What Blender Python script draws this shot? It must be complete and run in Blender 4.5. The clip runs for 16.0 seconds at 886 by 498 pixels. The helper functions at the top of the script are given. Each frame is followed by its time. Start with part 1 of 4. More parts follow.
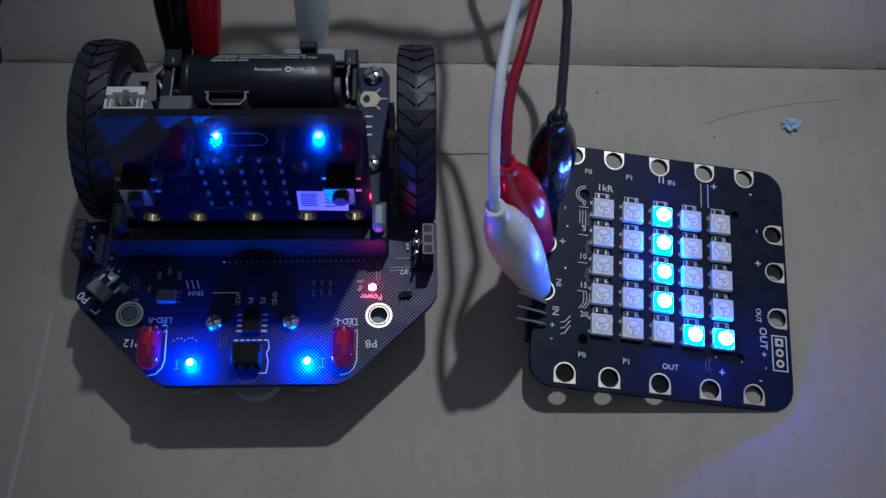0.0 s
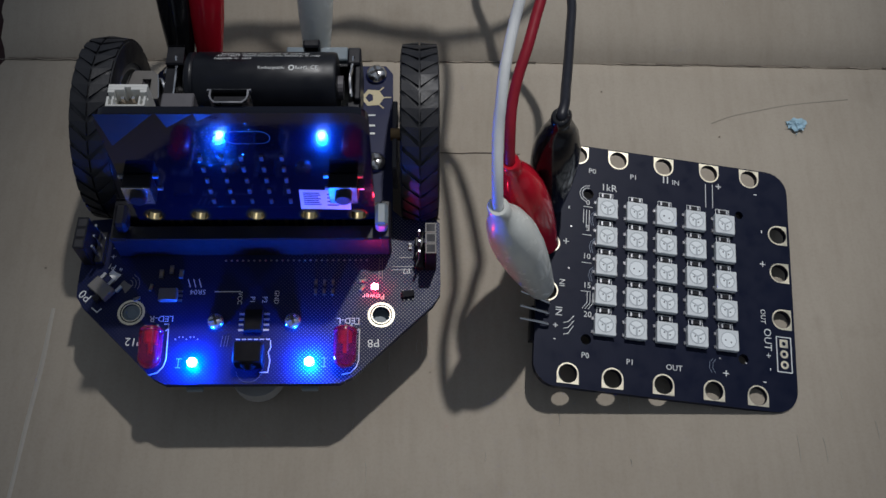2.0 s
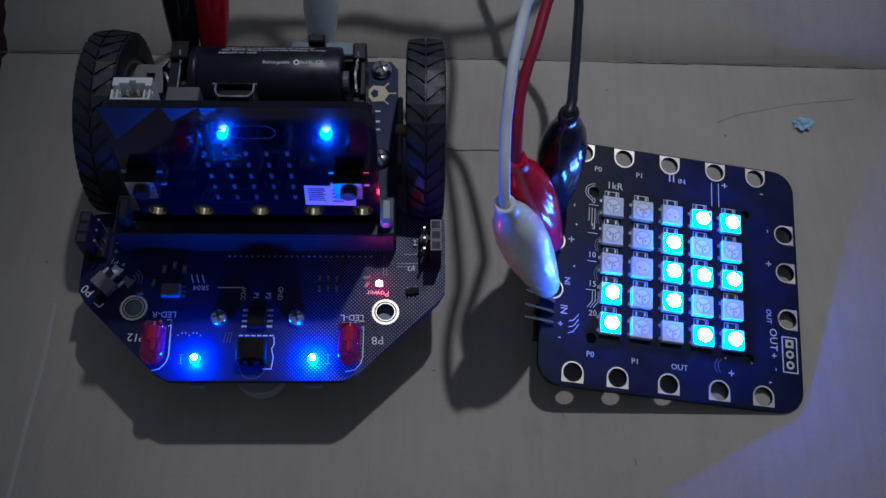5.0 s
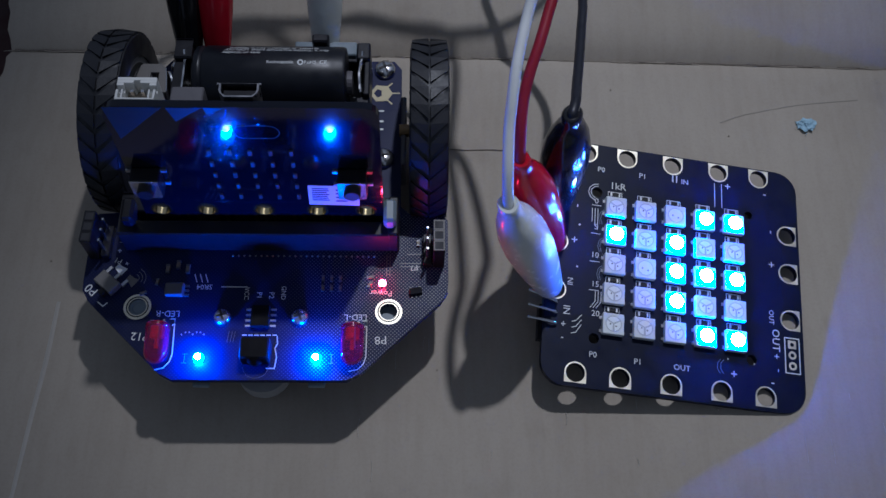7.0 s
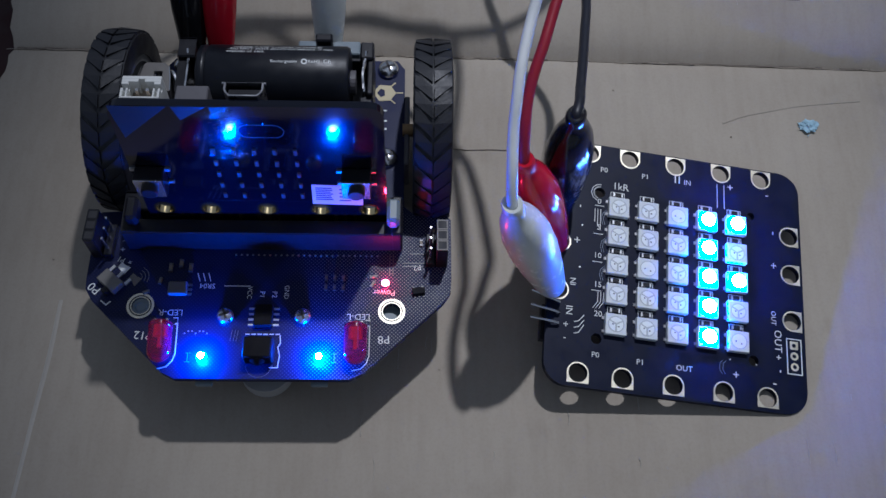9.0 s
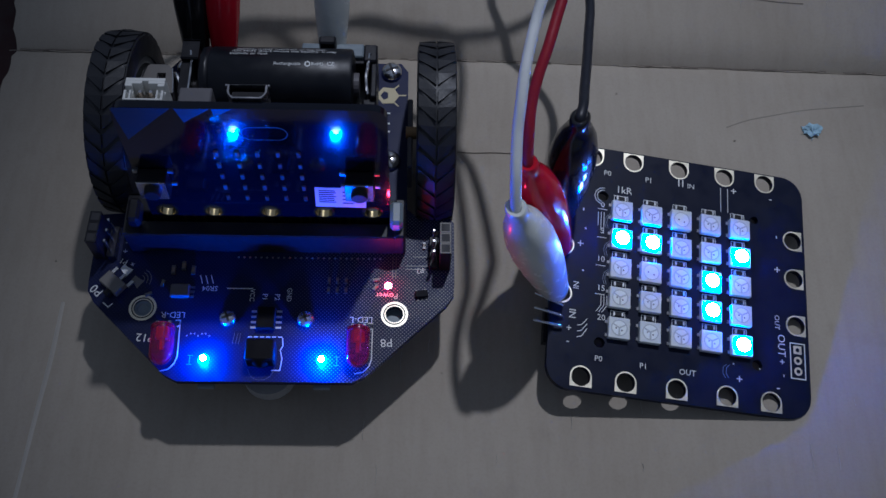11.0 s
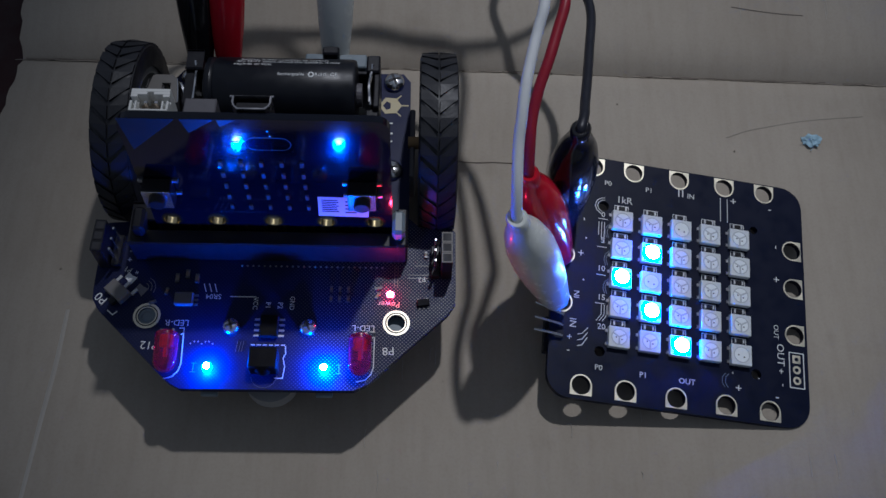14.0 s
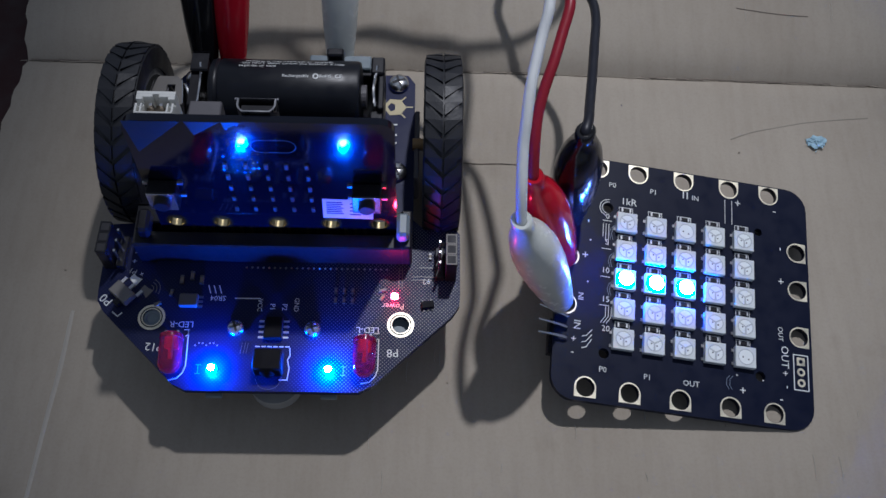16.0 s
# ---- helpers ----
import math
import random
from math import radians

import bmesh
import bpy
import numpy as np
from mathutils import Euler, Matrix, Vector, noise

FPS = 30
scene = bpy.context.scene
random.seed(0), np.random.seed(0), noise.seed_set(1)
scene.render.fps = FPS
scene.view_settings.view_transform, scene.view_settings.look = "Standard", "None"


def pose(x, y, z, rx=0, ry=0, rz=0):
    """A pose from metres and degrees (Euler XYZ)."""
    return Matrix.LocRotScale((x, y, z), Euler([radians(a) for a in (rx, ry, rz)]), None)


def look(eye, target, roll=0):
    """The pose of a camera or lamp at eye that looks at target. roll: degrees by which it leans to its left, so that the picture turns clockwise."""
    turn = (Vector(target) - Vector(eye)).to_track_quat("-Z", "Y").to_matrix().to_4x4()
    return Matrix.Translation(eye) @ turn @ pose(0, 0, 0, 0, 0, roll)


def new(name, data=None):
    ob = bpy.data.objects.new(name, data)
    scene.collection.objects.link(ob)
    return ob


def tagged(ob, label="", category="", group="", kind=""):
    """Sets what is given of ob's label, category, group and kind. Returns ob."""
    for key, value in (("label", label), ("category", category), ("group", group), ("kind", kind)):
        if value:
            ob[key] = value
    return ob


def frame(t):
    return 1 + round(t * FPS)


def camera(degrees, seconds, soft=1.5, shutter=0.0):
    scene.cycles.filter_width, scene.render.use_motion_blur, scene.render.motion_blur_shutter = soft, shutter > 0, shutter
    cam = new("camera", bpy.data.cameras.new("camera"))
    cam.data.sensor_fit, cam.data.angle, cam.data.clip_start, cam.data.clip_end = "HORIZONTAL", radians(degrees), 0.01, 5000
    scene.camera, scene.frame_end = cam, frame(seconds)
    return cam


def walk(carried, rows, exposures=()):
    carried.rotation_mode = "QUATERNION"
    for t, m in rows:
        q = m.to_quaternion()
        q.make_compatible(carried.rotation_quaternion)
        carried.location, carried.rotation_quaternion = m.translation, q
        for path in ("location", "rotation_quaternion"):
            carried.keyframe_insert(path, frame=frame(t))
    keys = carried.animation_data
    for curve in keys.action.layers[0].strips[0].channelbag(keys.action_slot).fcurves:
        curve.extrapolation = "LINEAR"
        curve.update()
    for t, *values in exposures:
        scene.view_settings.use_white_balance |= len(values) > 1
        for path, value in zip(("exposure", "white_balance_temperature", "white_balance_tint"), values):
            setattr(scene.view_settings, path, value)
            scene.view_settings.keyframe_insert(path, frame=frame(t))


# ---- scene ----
MM = 0.001
cam = camera(48.4, 16.0)
# seconds, eye and target in millimetres, roll in degrees
PATH = [
    (0, (35.17, -104.98, 218.96), (43.60, 25.60, -39.84), 2.87),
    (0.5, (35.03, -105.19, 218.35), (42.89, 26.01, -40.15), 2.69),
    (1, (35.37, -105.40, 218.36), (43.49, 26.57, -39.75), 2.86),
    (1.5, (35.21, -105.00, 218.25), (42.85, 26.17, -40.28), 2.71),
    (2, (35.42, -104.70, 218.00), (42.71, 25.97, -40.79), 2.62),
    (2.5, (35.23, -104.81, 217.62), (42.84, 25.82, -41.19), 2.86),
    (3, (35.34, -104.52, 217.06), (43.11, 26.12, -41.73), 2.93),
    (3.5, (35.23, -104.34, 216.86), (43.37, 26.64, -41.75), 3.03),
    (4, (34.77, -104.35, 216.62), (42.68, 26.47, -42.08), 3.05),
    (6.5, (33.16, -104.18, 216.53), (41.53, 25.60, -42.67), 3.64),
    (7, (33.46, -104.04, 217.00), (40.95, 25.73, -42.23), 3.30),
    (7.5, (33.61, -103.82, 217.03), (40.93, 26.21, -42.08), 3.27),
    (8, (32.23, -103.81, 216.65), (40.56, 26.26, -42.42), 3.75),
    (8.5, (32.15, -103.86, 216.71), (40.30, 26.38, -42.26), 3.60),
    (9, (32.19, -103.99, 217.11), (40.43, 25.61, -42.19), 3.81),
    (11.5, (31.48, -103.65, 216.70), (39.38, 26.97, -42.10), 3.88),
    (12, (31.30, -103.95, 217.38), (39.35, 26.94, -41.28), 4.00),
    (12.5, (31.38, -103.75, 217.31), (39.30, 26.47, -41.69), 3.92),
    (13, (32.01, -103.92, 218.06), (39.77, 26.51, -40.84), 3.88),
    (13.5, (31.86, -102.75, 218.12), (40.15, 27.58, -40.81), 4.17),
    (14, (31.68, -103.99, 218.72), (39.11, 27.97, -39.41), 3.79),
    (14.5, (30.57, -103.70, 218.02), (38.57, 27.73, -40.37), 4.11),
    (15, (29.98, -103.60, 218.21), (37.52, 27.46, -40.38), 3.98),
    (15.5, (30.36, -103.97, 218.70), (37.57, 27.62, -39.63), 3.81),
    (16, (31.43, -103.13, 219.25), (37.89, 28.15, -39.25), 3.50),
]
walk(cam, [(t, look(Vector(e) * MM, Vector(g) * MM, r)) for t, e, g, r in PATH],
     exposures=[(0, -0.85, 5500, 15), (1.0, -0.83, 5550, 15), (1.6, -0.75, 5700, 14), (2.0, -0.4, 6300, 11), (2.4, -0.15, 6350, 11), (3.0, -0.42, 5500, 15), (4.0, -1.2, 5400, 15), (6.5, -0.97, 5450, 15),
                (7.0, -0.82, 5450, 15), (7.5, -1.02, 5450, 15), (8.0, -0.8, 5650, 14), (8.5, -0.1, 6250, 11), (8.7, -0.1, 6250, 11), (9.0, -0.4, 5600, 14), (11.5, -1.02, 5400, 15), (12.5, -1.22, 5400, 15), (13.5, -1.18, 5450, 15),
                (14.0, -0.92, 5750, 13), (14.5, -0.4, 6250, 11), (15.1, 0.06, 6350, 11), (15.5, 0.0, 6100, 12), (16.0, -0.34, 5850, 14)])

# ---- light ----
world = bpy.data.worlds.new("world")
scene.world = world
world.use_nodes = True
world.node_tree.nodes["Background"].inputs[0].default_value = (0.75, 0.85, 1.0, 1)
world.node_tree.nodes["Background"].inputs[1].default_value = 0.24
lamp = bpy.data.lights.new("room_lamp", "SPOT")
lamp.shadow_soft_size, lamp.energy, lamp.color = 0.015, 28.0, (0.98, 0.96, 0.93)
lamp.spot_size, lamp.spot_blend = radians(19.6), 1.0
room_lamp = new("room_lamp", lamp)
room_lamp.matrix_world = look((0.03 + 0.187 * 0.85, -0.02 + 0.504 * 0.85, 0.85), (0.067, 0.020, 0))


# ---- materials ----
def material(name, color, rough=0.5, metal=0.0, spec=0.5, vary=0.15, scale=400.0, bump=0.0, bump_scale=1500.0,
             emit=None, power=0.0, alpha_glass=0.0, coat=0.0):
    m = bpy.data.materials.new(name)
    m.use_nodes = True
    nt = m.node_tree
    b = nt.nodes["Principled BSDF"]
    b.inputs["Base Color"].default_value = (*color, 1)
    b.inputs["Roughness"].default_value = rough
    b.inputs["Metallic"].default_value = metal
    b.inputs["Specular IOR Level"].default_value = spec
    b.inputs["Coat Weight"].default_value = coat
    b.inputs["Coat Roughness"].default_value = 0.06
    if alpha_glass:
        b.inputs["Transmission Weight"].default_value = alpha_glass
    if emit:
        b.inputs["Emission Color"].default_value = (*emit, 1)
        b.inputs["Emission Strength"].default_value = power
    tc = nt.nodes.new("ShaderNodeTexCoord")
    if vary:
        n1 = nt.nodes.new("ShaderNodeTexNoise")
        n1.inputs["Scale"].default_value, n1.inputs["Detail"].default_value = scale, 6
        n2 = nt.nodes.new("ShaderNodeTexNoise")
        n2.inputs["Scale"].default_value, n2.inputs["Detail"].default_value = scale / 9, 3
        add = nt.nodes.new("ShaderNodeMath")
        add.operation = "ADD"
        nt.links.new(tc.outputs["Object"], n1.inputs["Vector"])
        nt.links.new(tc.outputs["Object"], n2.inputs["Vector"])
        nt.links.new(n1.outputs["Fac"], add.inputs[0])
        nt.links.new(n2.outputs["Fac"], add.inputs[1])
        ramp = nt.nodes.new("ShaderNodeMapRange")
        ramp.inputs["From Min"].default_value, ramp.inputs["From Max"].default_value = 0.6, 1.4
        ramp.inputs["To Min"].default_value, ramp.inputs["To Max"].default_value = 1 - vary, 1 + vary
        nt.links.new(add.outputs[0], ramp.inputs["Value"])
        mul = nt.nodes.new("ShaderNodeVectorMath")
        mul.operation = "SCALE"
        mul.inputs[0].default_value = color
        nt.links.new(ramp.outputs[0], mul.inputs["Scale"])
        nt.links.new(mul.outputs[0], b.inputs["Base Color"])
        rr = nt.nodes.new("ShaderNodeMapRange")
        rr.inputs["From Min"].default_value, rr.inputs["From Max"].default_value = 0.3, 0.7
        rr.inputs["To Min"].default_value, rr.inputs["To Max"].default_value = max(rough * 0.8, 0.02), min(rough * 1.25, 1)
        nt.links.new(n1.outputs["Fac"], rr.inputs["Value"])
        nt.links.new(rr.outputs[0], b.inputs["Roughness"])
    if bump:
        nb = nt.nodes.new("ShaderNodeTexNoise")
        nb.inputs["Scale"].default_value, nb.inputs["Detail"].default_value = bump_scale, 4
        nt.links.new(tc.outputs["Object"], nb.inputs["Vector"])
        bp = nt.nodes.new("ShaderNodeBump")
        bp.inputs["Strength"].default_value, bp.inputs["Distance"].default_value = bump, 0.0002
        nt.links.new(nb.outputs["Fac"], bp.inputs["Height"])
        nt.links.new(bp.outputs[0], b.inputs["Normal"])
    return m


def cardboard_material(name, color):
    m = bpy.data.materials.new(name)
    m.use_nodes = True
    nt, L = m.node_tree, m.node_tree.links
    b = nt.nodes["Principled BSDF"]
    b.inputs["Roughness"].default_value, b.inputs["Specular IOR Level"].default_value = 0.75, 0.25
    tc = nt.nodes.new("ShaderNodeTexCoord")

    def noise_of(scale, stretch, detail=5):
        mp = nt.nodes.new("ShaderNodeMapping")
        mp.inputs["Scale"].default_value = stretch
        n = nt.nodes.new("ShaderNodeTexNoise")
        n.inputs["Scale"].default_value, n.inputs["Detail"].default_value = scale, detail
        L.new(tc.outputs["Object"], mp.inputs["Vector"])
        L.new(mp.outputs[0], n.inputs["Vector"])
        return n.outputs["Fac"]

    def mixed(a, fac, lo, hi, dark):
        r = nt.nodes.new("ShaderNodeMapRange")
        r.inputs["From Min"].default_value, r.inputs["From Max"].default_value = lo, hi
        L.new(fac, r.inputs["Value"])
        x = nt.nodes.new("ShaderNodeMix")
        x.data_type, x.blend_type = "RGBA", "MULTIPLY"
        L.new(r.outputs[0], x.inputs["Factor"])
        if isinstance(a, tuple):
            x.inputs["A"].default_value = (*a, 1)
        else:
            L.new(a, x.inputs["A"])
        x.inputs["B"].default_value = (*dark, 1)
        return x.outputs["Result"]

    c = mixed(color, noise_of(18, (1, 1, 1)), 0.35, 0.75, (0.84, 0.82, 0.80))
    c = mixed(c, noise_of(110, (4, 0.35, 1)), 0.45, 0.72, (0.945, 0.94, 0.935))
    c = mixed(c, noise_of(320, (1.6, 0.5, 1)), 0.45, 0.75, (0.96, 0.955, 0.95))
    c = mixed(c, noise_of(1400, (1, 1, 1)), 0.45, 0.7, (0.95, 0.945, 0.94))
    c = mixed(c, noise_of(45, (1, 1, 1), 8), 0.6, 0.75, (0.86, 0.85, 0.84))
    L.new(c, b.inputs["Base Color"])
    wave = nt.nodes.new("ShaderNodeTexWave")
    wave.wave_type, wave.bands_direction = "BANDS", "X"
    wave.inputs["Scale"].default_value, wave.inputs["Distortion"].default_value = 48, 0.4
    L.new(tc.outputs["Object"], wave.inputs["Vector"])
    mx = nt.nodes.new("ShaderNodeMath")
    mx.operation = "MULTIPLY_ADD"
    L.new(noise_of(700, (1, 1, 1)), mx.inputs[0])
    mx.inputs[1].default_value = 0.5
    L.new(wave.outputs["Fac"], mx.inputs[2])
    bp = nt.nodes.new("ShaderNodeBump")
    bp.inputs["Strength"].default_value, bp.inputs["Distance"].default_value = 0.25, 0.0003
    L.new(mx.outputs[0], bp.inputs["Height"])
    L.new(bp.outputs[0], b.inputs["Normal"])
    return m


def circuit_material(name, color, hatch):
    """Glossy solder mask, with a fine diagonal copper hatch where hatch is over 0."""
    m = material(name, color, rough=0.40, vary=0.12, scale=250, spec=0.18)
    nt, L = m.node_tree, m.node_tree.links
    b = nt.nodes["Principled BSDF"]
    if hatch:
        tc = nt.nodes.new("ShaderNodeTexCoord")
        waves = []
        for turn in (45, -45):
            mp = nt.nodes.new("ShaderNodeMapping")
            mp.inputs["Rotation"].default_value = (0, 0, radians(turn))
            w = nt.nodes.new("ShaderNodeTexWave")
            w.inputs["Scale"].default_value = 520
            L.new(tc.outputs["Object"], mp.inputs["Vector"])
            L.new(mp.outputs[0], w.inputs["Vector"])
            waves.append(w.outputs["Fac"])
        mul = nt.nodes.new("ShaderNodeMath")
        mul.operation = "MULTIPLY"
        L.new(waves[0], mul.inputs[0])
        L.new(waves[1], mul.inputs[1])
        r = nt.nodes.new("ShaderNodeMapRange")
        r.inputs["From Min"].default_value, r.inputs["From Max"].default_value = 0.35, 0.75
        r.inputs["To Max"].default_value = hatch
        L.new(mul.outputs[0], r.inputs["Value"])
        sep = nt.nodes.new("ShaderNodeSeparateXYZ")
        L.new(tc.outputs["Object"], sep.inputs[0])
        pour = nt.nodes.new("ShaderNodeMapRange")
        pour.inputs["From Min"].default_value, pour.inputs["From Max"].default_value = 0.002, 0.020
        pour.inputs["To Min"].default_value, pour.inputs["To Max"].default_value = 0.10, 1.0
        L.new(sep.outputs["X"], pour.inputs["Value"])
        both = nt.nodes.new("ShaderNodeMath")
        both.operation = "MULTIPLY"
        L.new(r.outputs[0], both.inputs[0])
        rear = nt.nodes.new("ShaderNodeMapRange")
        rear.inputs["From Min"].default_value, rear.inputs["From Max"].default_value = 0.004, 0.006
        rear.inputs["To Min"].default_value, rear.inputs["To Max"].default_value = 1.0, 0.0
        L.new(sep.outputs["Y"], rear.inputs["Value"])
        area = nt.nodes.new("ShaderNodeMath")
        area.operation = "MULTIPLY"
        L.new(pour.outputs[0], area.inputs[0])
        L.new(rear.outputs[0], area.inputs[1])
        L.new(area.outputs[0], both.inputs[1])
        old = b.inputs["Base Color"].links[0].from_socket
        x = nt.nodes.new("ShaderNodeMix")
        x.data_type = "RGBA"
        L.new(both.outputs[0], x.inputs["Factor"])
        L.new(old, x.inputs["A"])
        x.inputs["B"].default_value = (0.35, 0.36, 0.38, 1)
        L.new(x.outputs["Result"], b.inputs["Base Color"])
    return m


CARD = cardboard_material("cardboard", (0.391, 0.347, 0.285))
CARD_EDGE = cardboard_material("torn cardboard", (0.40, 0.35, 0.29))
TABLE = material("dark cloth", (0.035, 0.012, 0.012), 0.8, vary=0.4, scale=120, bump=0.5)
# navy-black masks, their blue raised to imitate glare round the lit leds
PCB = circuit_material("black solder mask hatched", (0.005, 0.009, 0.050), 0.45)
MASK = circuit_material("black solder mask", (0.003, 0.006, 0.023), 0.0)
MICRO = material("glossy black solder mask", (0.003, 0.004, 0.010), 0.08, vary=0.1, scale=300, spec=0.35, bump=0.05, bump_scale=700, coat=0.3)
SILK = material("white silkscreen", (0.72, 0.74, 0.74), 0.6, vary=0.08)
GOLD = material("gold plate", (0.85, 0.68, 0.36), 0.15, 1.0, vary=0.08)
TINPAD = material("tinned pad", (0.82, 0.76, 0.60), 0.4, 1.0, vary=0.1)
STEEL = material("bright steel", (0.72, 0.72, 0.73), 0.22, 1.0, vary=0.08)
DULLSTEEL = material("dull steel", (0.34, 0.34, 0.36), 0.32, 1.0, vary=0.1)
SOLDER = material("solder", (0.52, 0.53, 0.55), 0.38, 1.0, vary=0.1)
RUBBER = material("black rubber", (0.007, 0.008, 0.012), 0.5, vary=0.3, scale=300, bump=0.25)
PLASTIC = material("black plastic", (0.010, 0.010, 0.014), 0.4, spec=0.28, vary=0.2, bump=0.15)
BADGE = material("pale gold print", (0.52, 0.45, 0.27), 0.5, vary=0.1)
BRASS = material("dull brass", (0.30, 0.20, 0.10), 0.4, 0.8)
TAUPE = material("taupe plastic", (0.17, 0.16, 0.15), 0.5, vary=0.1)
GREY = material("dark grey plastic", (0.10, 0.095, 0.105), 0.5, vary=0.1)
CLEAR = material("milky plastic", (0.17, 0.21, 0.24), 0.35, vary=0.05)
WHITE = material("white nylon", (0.72, 0.72, 0.68), 0.5, vary=0.06)
RIM = material("grey hub plastic", (0.16, 0.16, 0.15), 0.5)
BATTERY = material("black shrink wrap", (0.006, 0.007, 0.011), 0.36, spec=0.35, vary=0.1, bump=0.05, bump_scale=300)
LEDWHITE = material("white led package", (0.66, 0.70, 0.72), 0.4, vary=0.05, scale=900)
LENS = material("pale phosphor lens", (0.86, 0.91, 0.93), 0.16, vary=0.05, scale=900)
LENSDARK = material("lens wall", (0.46, 0.50, 0.53), 0.35, vary=0.05)
TINYLED = material("grey led chip", (0.025, 0.025, 0.028), 0.5)
DIMCHIP = material("dull led contact", (0.055, 0.055, 0.06), 0.5)
DIMTIN = material("oxidised tin", (0.14, 0.14, 0.15), 0.45, 0.8)
TINLINE = material("copper line under mask", (0.16, 0.20, 0.28), 0.4, vary=0.1)
CHIP = material("matt black chip epoxy", (0.006, 0.006, 0.010), 0.6, spec=0.12, vary=0.2, bump=0.1)
DIE = material("led die", (0.10, 0.10, 0.12), 0.3)
CAP = material("ceramic chip", (0.20, 0.16, 0.12), 0.5)
BLUEPRINT = material("blue printed mask", (0.004, 0.030, 0.048), 0.4, vary=0.1)
DIMPRINT = material("faint blue print", (0.006, 0.016, 0.040), 0.4, vary=0.1)
LABEL = material("white paper label", (0.70, 0.66, 0.74), 0.6, vary=0.04)
INK = material("black ink", (0.02, 0.02, 0.025), 0.6)
REDLENS = material("red translucent resin", (0.80, 0.03, 0.19), 0.08, vary=0.05, alpha_glass=0.85)
REDCORE = material("red led core", (0.90, 0.12, 0.14), 0.3)
CLIPWHITE = material("white vinyl", (0.66, 0.68, 0.64), 0.24, vary=0.06, bump=0.25, bump_scale=300)
CLIPRED = material("red vinyl", (0.52, 0.010, 0.026), 0.15, vary=0.1, bump=0.3, bump_scale=300)
CLIPBLACK = material("black vinyl", (0.010, 0.010, 0.012), 0.15, vary=0.1, bump=0.35, bump_scale=300)
WIREWHITE = material("white silicone wire", (0.66, 0.68, 0.68), 0.45, vary=0.05)
WIRERED = material("red silicone wire", (0.28, 0.006, 0.02), 0.42, vary=0.08)
WIREBLACK = material("black silicone wire", (0.010, 0.011, 0.018), 0.4, vary=0.08)
PALE = material("bruised pale paper", (0.42, 0.39, 0.34), 0.8, vary=0.1)
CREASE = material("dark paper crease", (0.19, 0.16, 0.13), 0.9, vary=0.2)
FAINT = material("rubbed paper", (0.30, 0.27, 0.22), 0.85, vary=0.1)
# white nylon, darkened to hold the shade under the board
SHADENYLON = material("shade-darkened white nylon", (0.34, 0.34, 0.33), 0.5, vary=0.06)
FLUFF = material("pale blue fibre", (0.33, 0.50, 0.60), 0.9, vary=0.3, scale=900, bump=0.6)
BLUEGLOW = material("lit blue led", (0.1, 0.2, 0.6), 0.4, vary=0, emit=(0.004, 0.11, 1.0), power=2600)
REDGLOW = material("lit red led", (0.6, 0.05, 0.1), 0.4, vary=0, emit=(1.0, 0.006, 0.015), power=800)
LAMPBLUE = material("lit blue headlamp", (0.1, 0.2, 0.6), 0.4, vary=0, emit=(0.003, 0.09, 1.0), power=6200)
LAMPRED = material("lit red power lamp", (0.6, 0.05, 0.1), 0.4, vary=0, emit=(1.0, 0.02, 0.06), power=750)
BLUECORE = material("white-hot blue led core", (0.5, 0.6, 0.7), 0.4, vary=0, emit=(0.75, 0.9, 1.0), power=90)
REDCOREGLOW = material("white-hot red led core", (0.7, 0.5, 0.5), 0.4, vary=0, emit=(1.0, 0.16, 0.22), power=8)
AMBER = material("brown contact socket", (0.33, 0.27, 0.20), 0.5)


# ---- mesh helpers (millimetres) ----
def part(name, bm, mat, parent=None, label="", at=None, smooth=False):
    me = bpy.data.meshes.new(name)
    bmesh.ops.recalc_face_normals(bm, faces=bm.faces)
    for v in bm.verts:
        v.co *= MM
    bm.to_mesh(me)
    bm.free()
    for m in (mat if isinstance(mat, (list, tuple)) else (mat,)):
        me.materials.append(m)
    if smooth:
        me.polygons.foreach_set("use_smooth", [True] * len(me.polygons))
        me.set_sharp_from_angle(angle=radians(40))
    ob = new(name, me)
    ob.parent = parent
    if at is not None:
        ob.matrix_basis = at
    if label:
        ob["label"] = label
    return ob


def again(ob, m):
    """Another object on the same mesh, under the same parent."""
    o = new(ob.name.split(".")[0], ob.data)
    o.parent = ob.parent
    o.matrix_basis = m
    if "label" in ob:
        o["label"] = ob["label"]
    return o


def mmpose(x, y, z, rx=0, ry=0, rz=0):
    return pose(x * MM, y * MM, z * MM, rx, ry, rz)


def empty(name, m):
    ob = new(name)
    ob.empty_display_size = 0.005
    ob.matrix_basis = m
    return ob


def box(bm, x0, x1, y0, y1, z0, z1, bevel=0.0, m=None, mi=0, seg=1):
    r = bmesh.ops.create_cube(bm, size=1)
    vs = r["verts"]
    for v in vs:
        v.co = Vector(((x0 + x1) / 2 + v.co.x * (x1 - x0), (y0 + y1) / 2 + v.co.y * (y1 - y0), (z0 + z1) / 2 + v.co.z * (z1 - z0)))
        if m is not None:
            v.co = m @ v.co
    fs = {f for v in vs for f in v.link_faces}
    for f in fs:
        f.material_index = mi
    if bevel:
        es = list({e for v in vs for e in v.link_edges})
        res = bmesh.ops.bevel(bm, geom=es, offset=bevel, segments=seg, affect="EDGES", profile=0.5)
        for f in res["faces"]:
            f.material_index = mi
    return bm


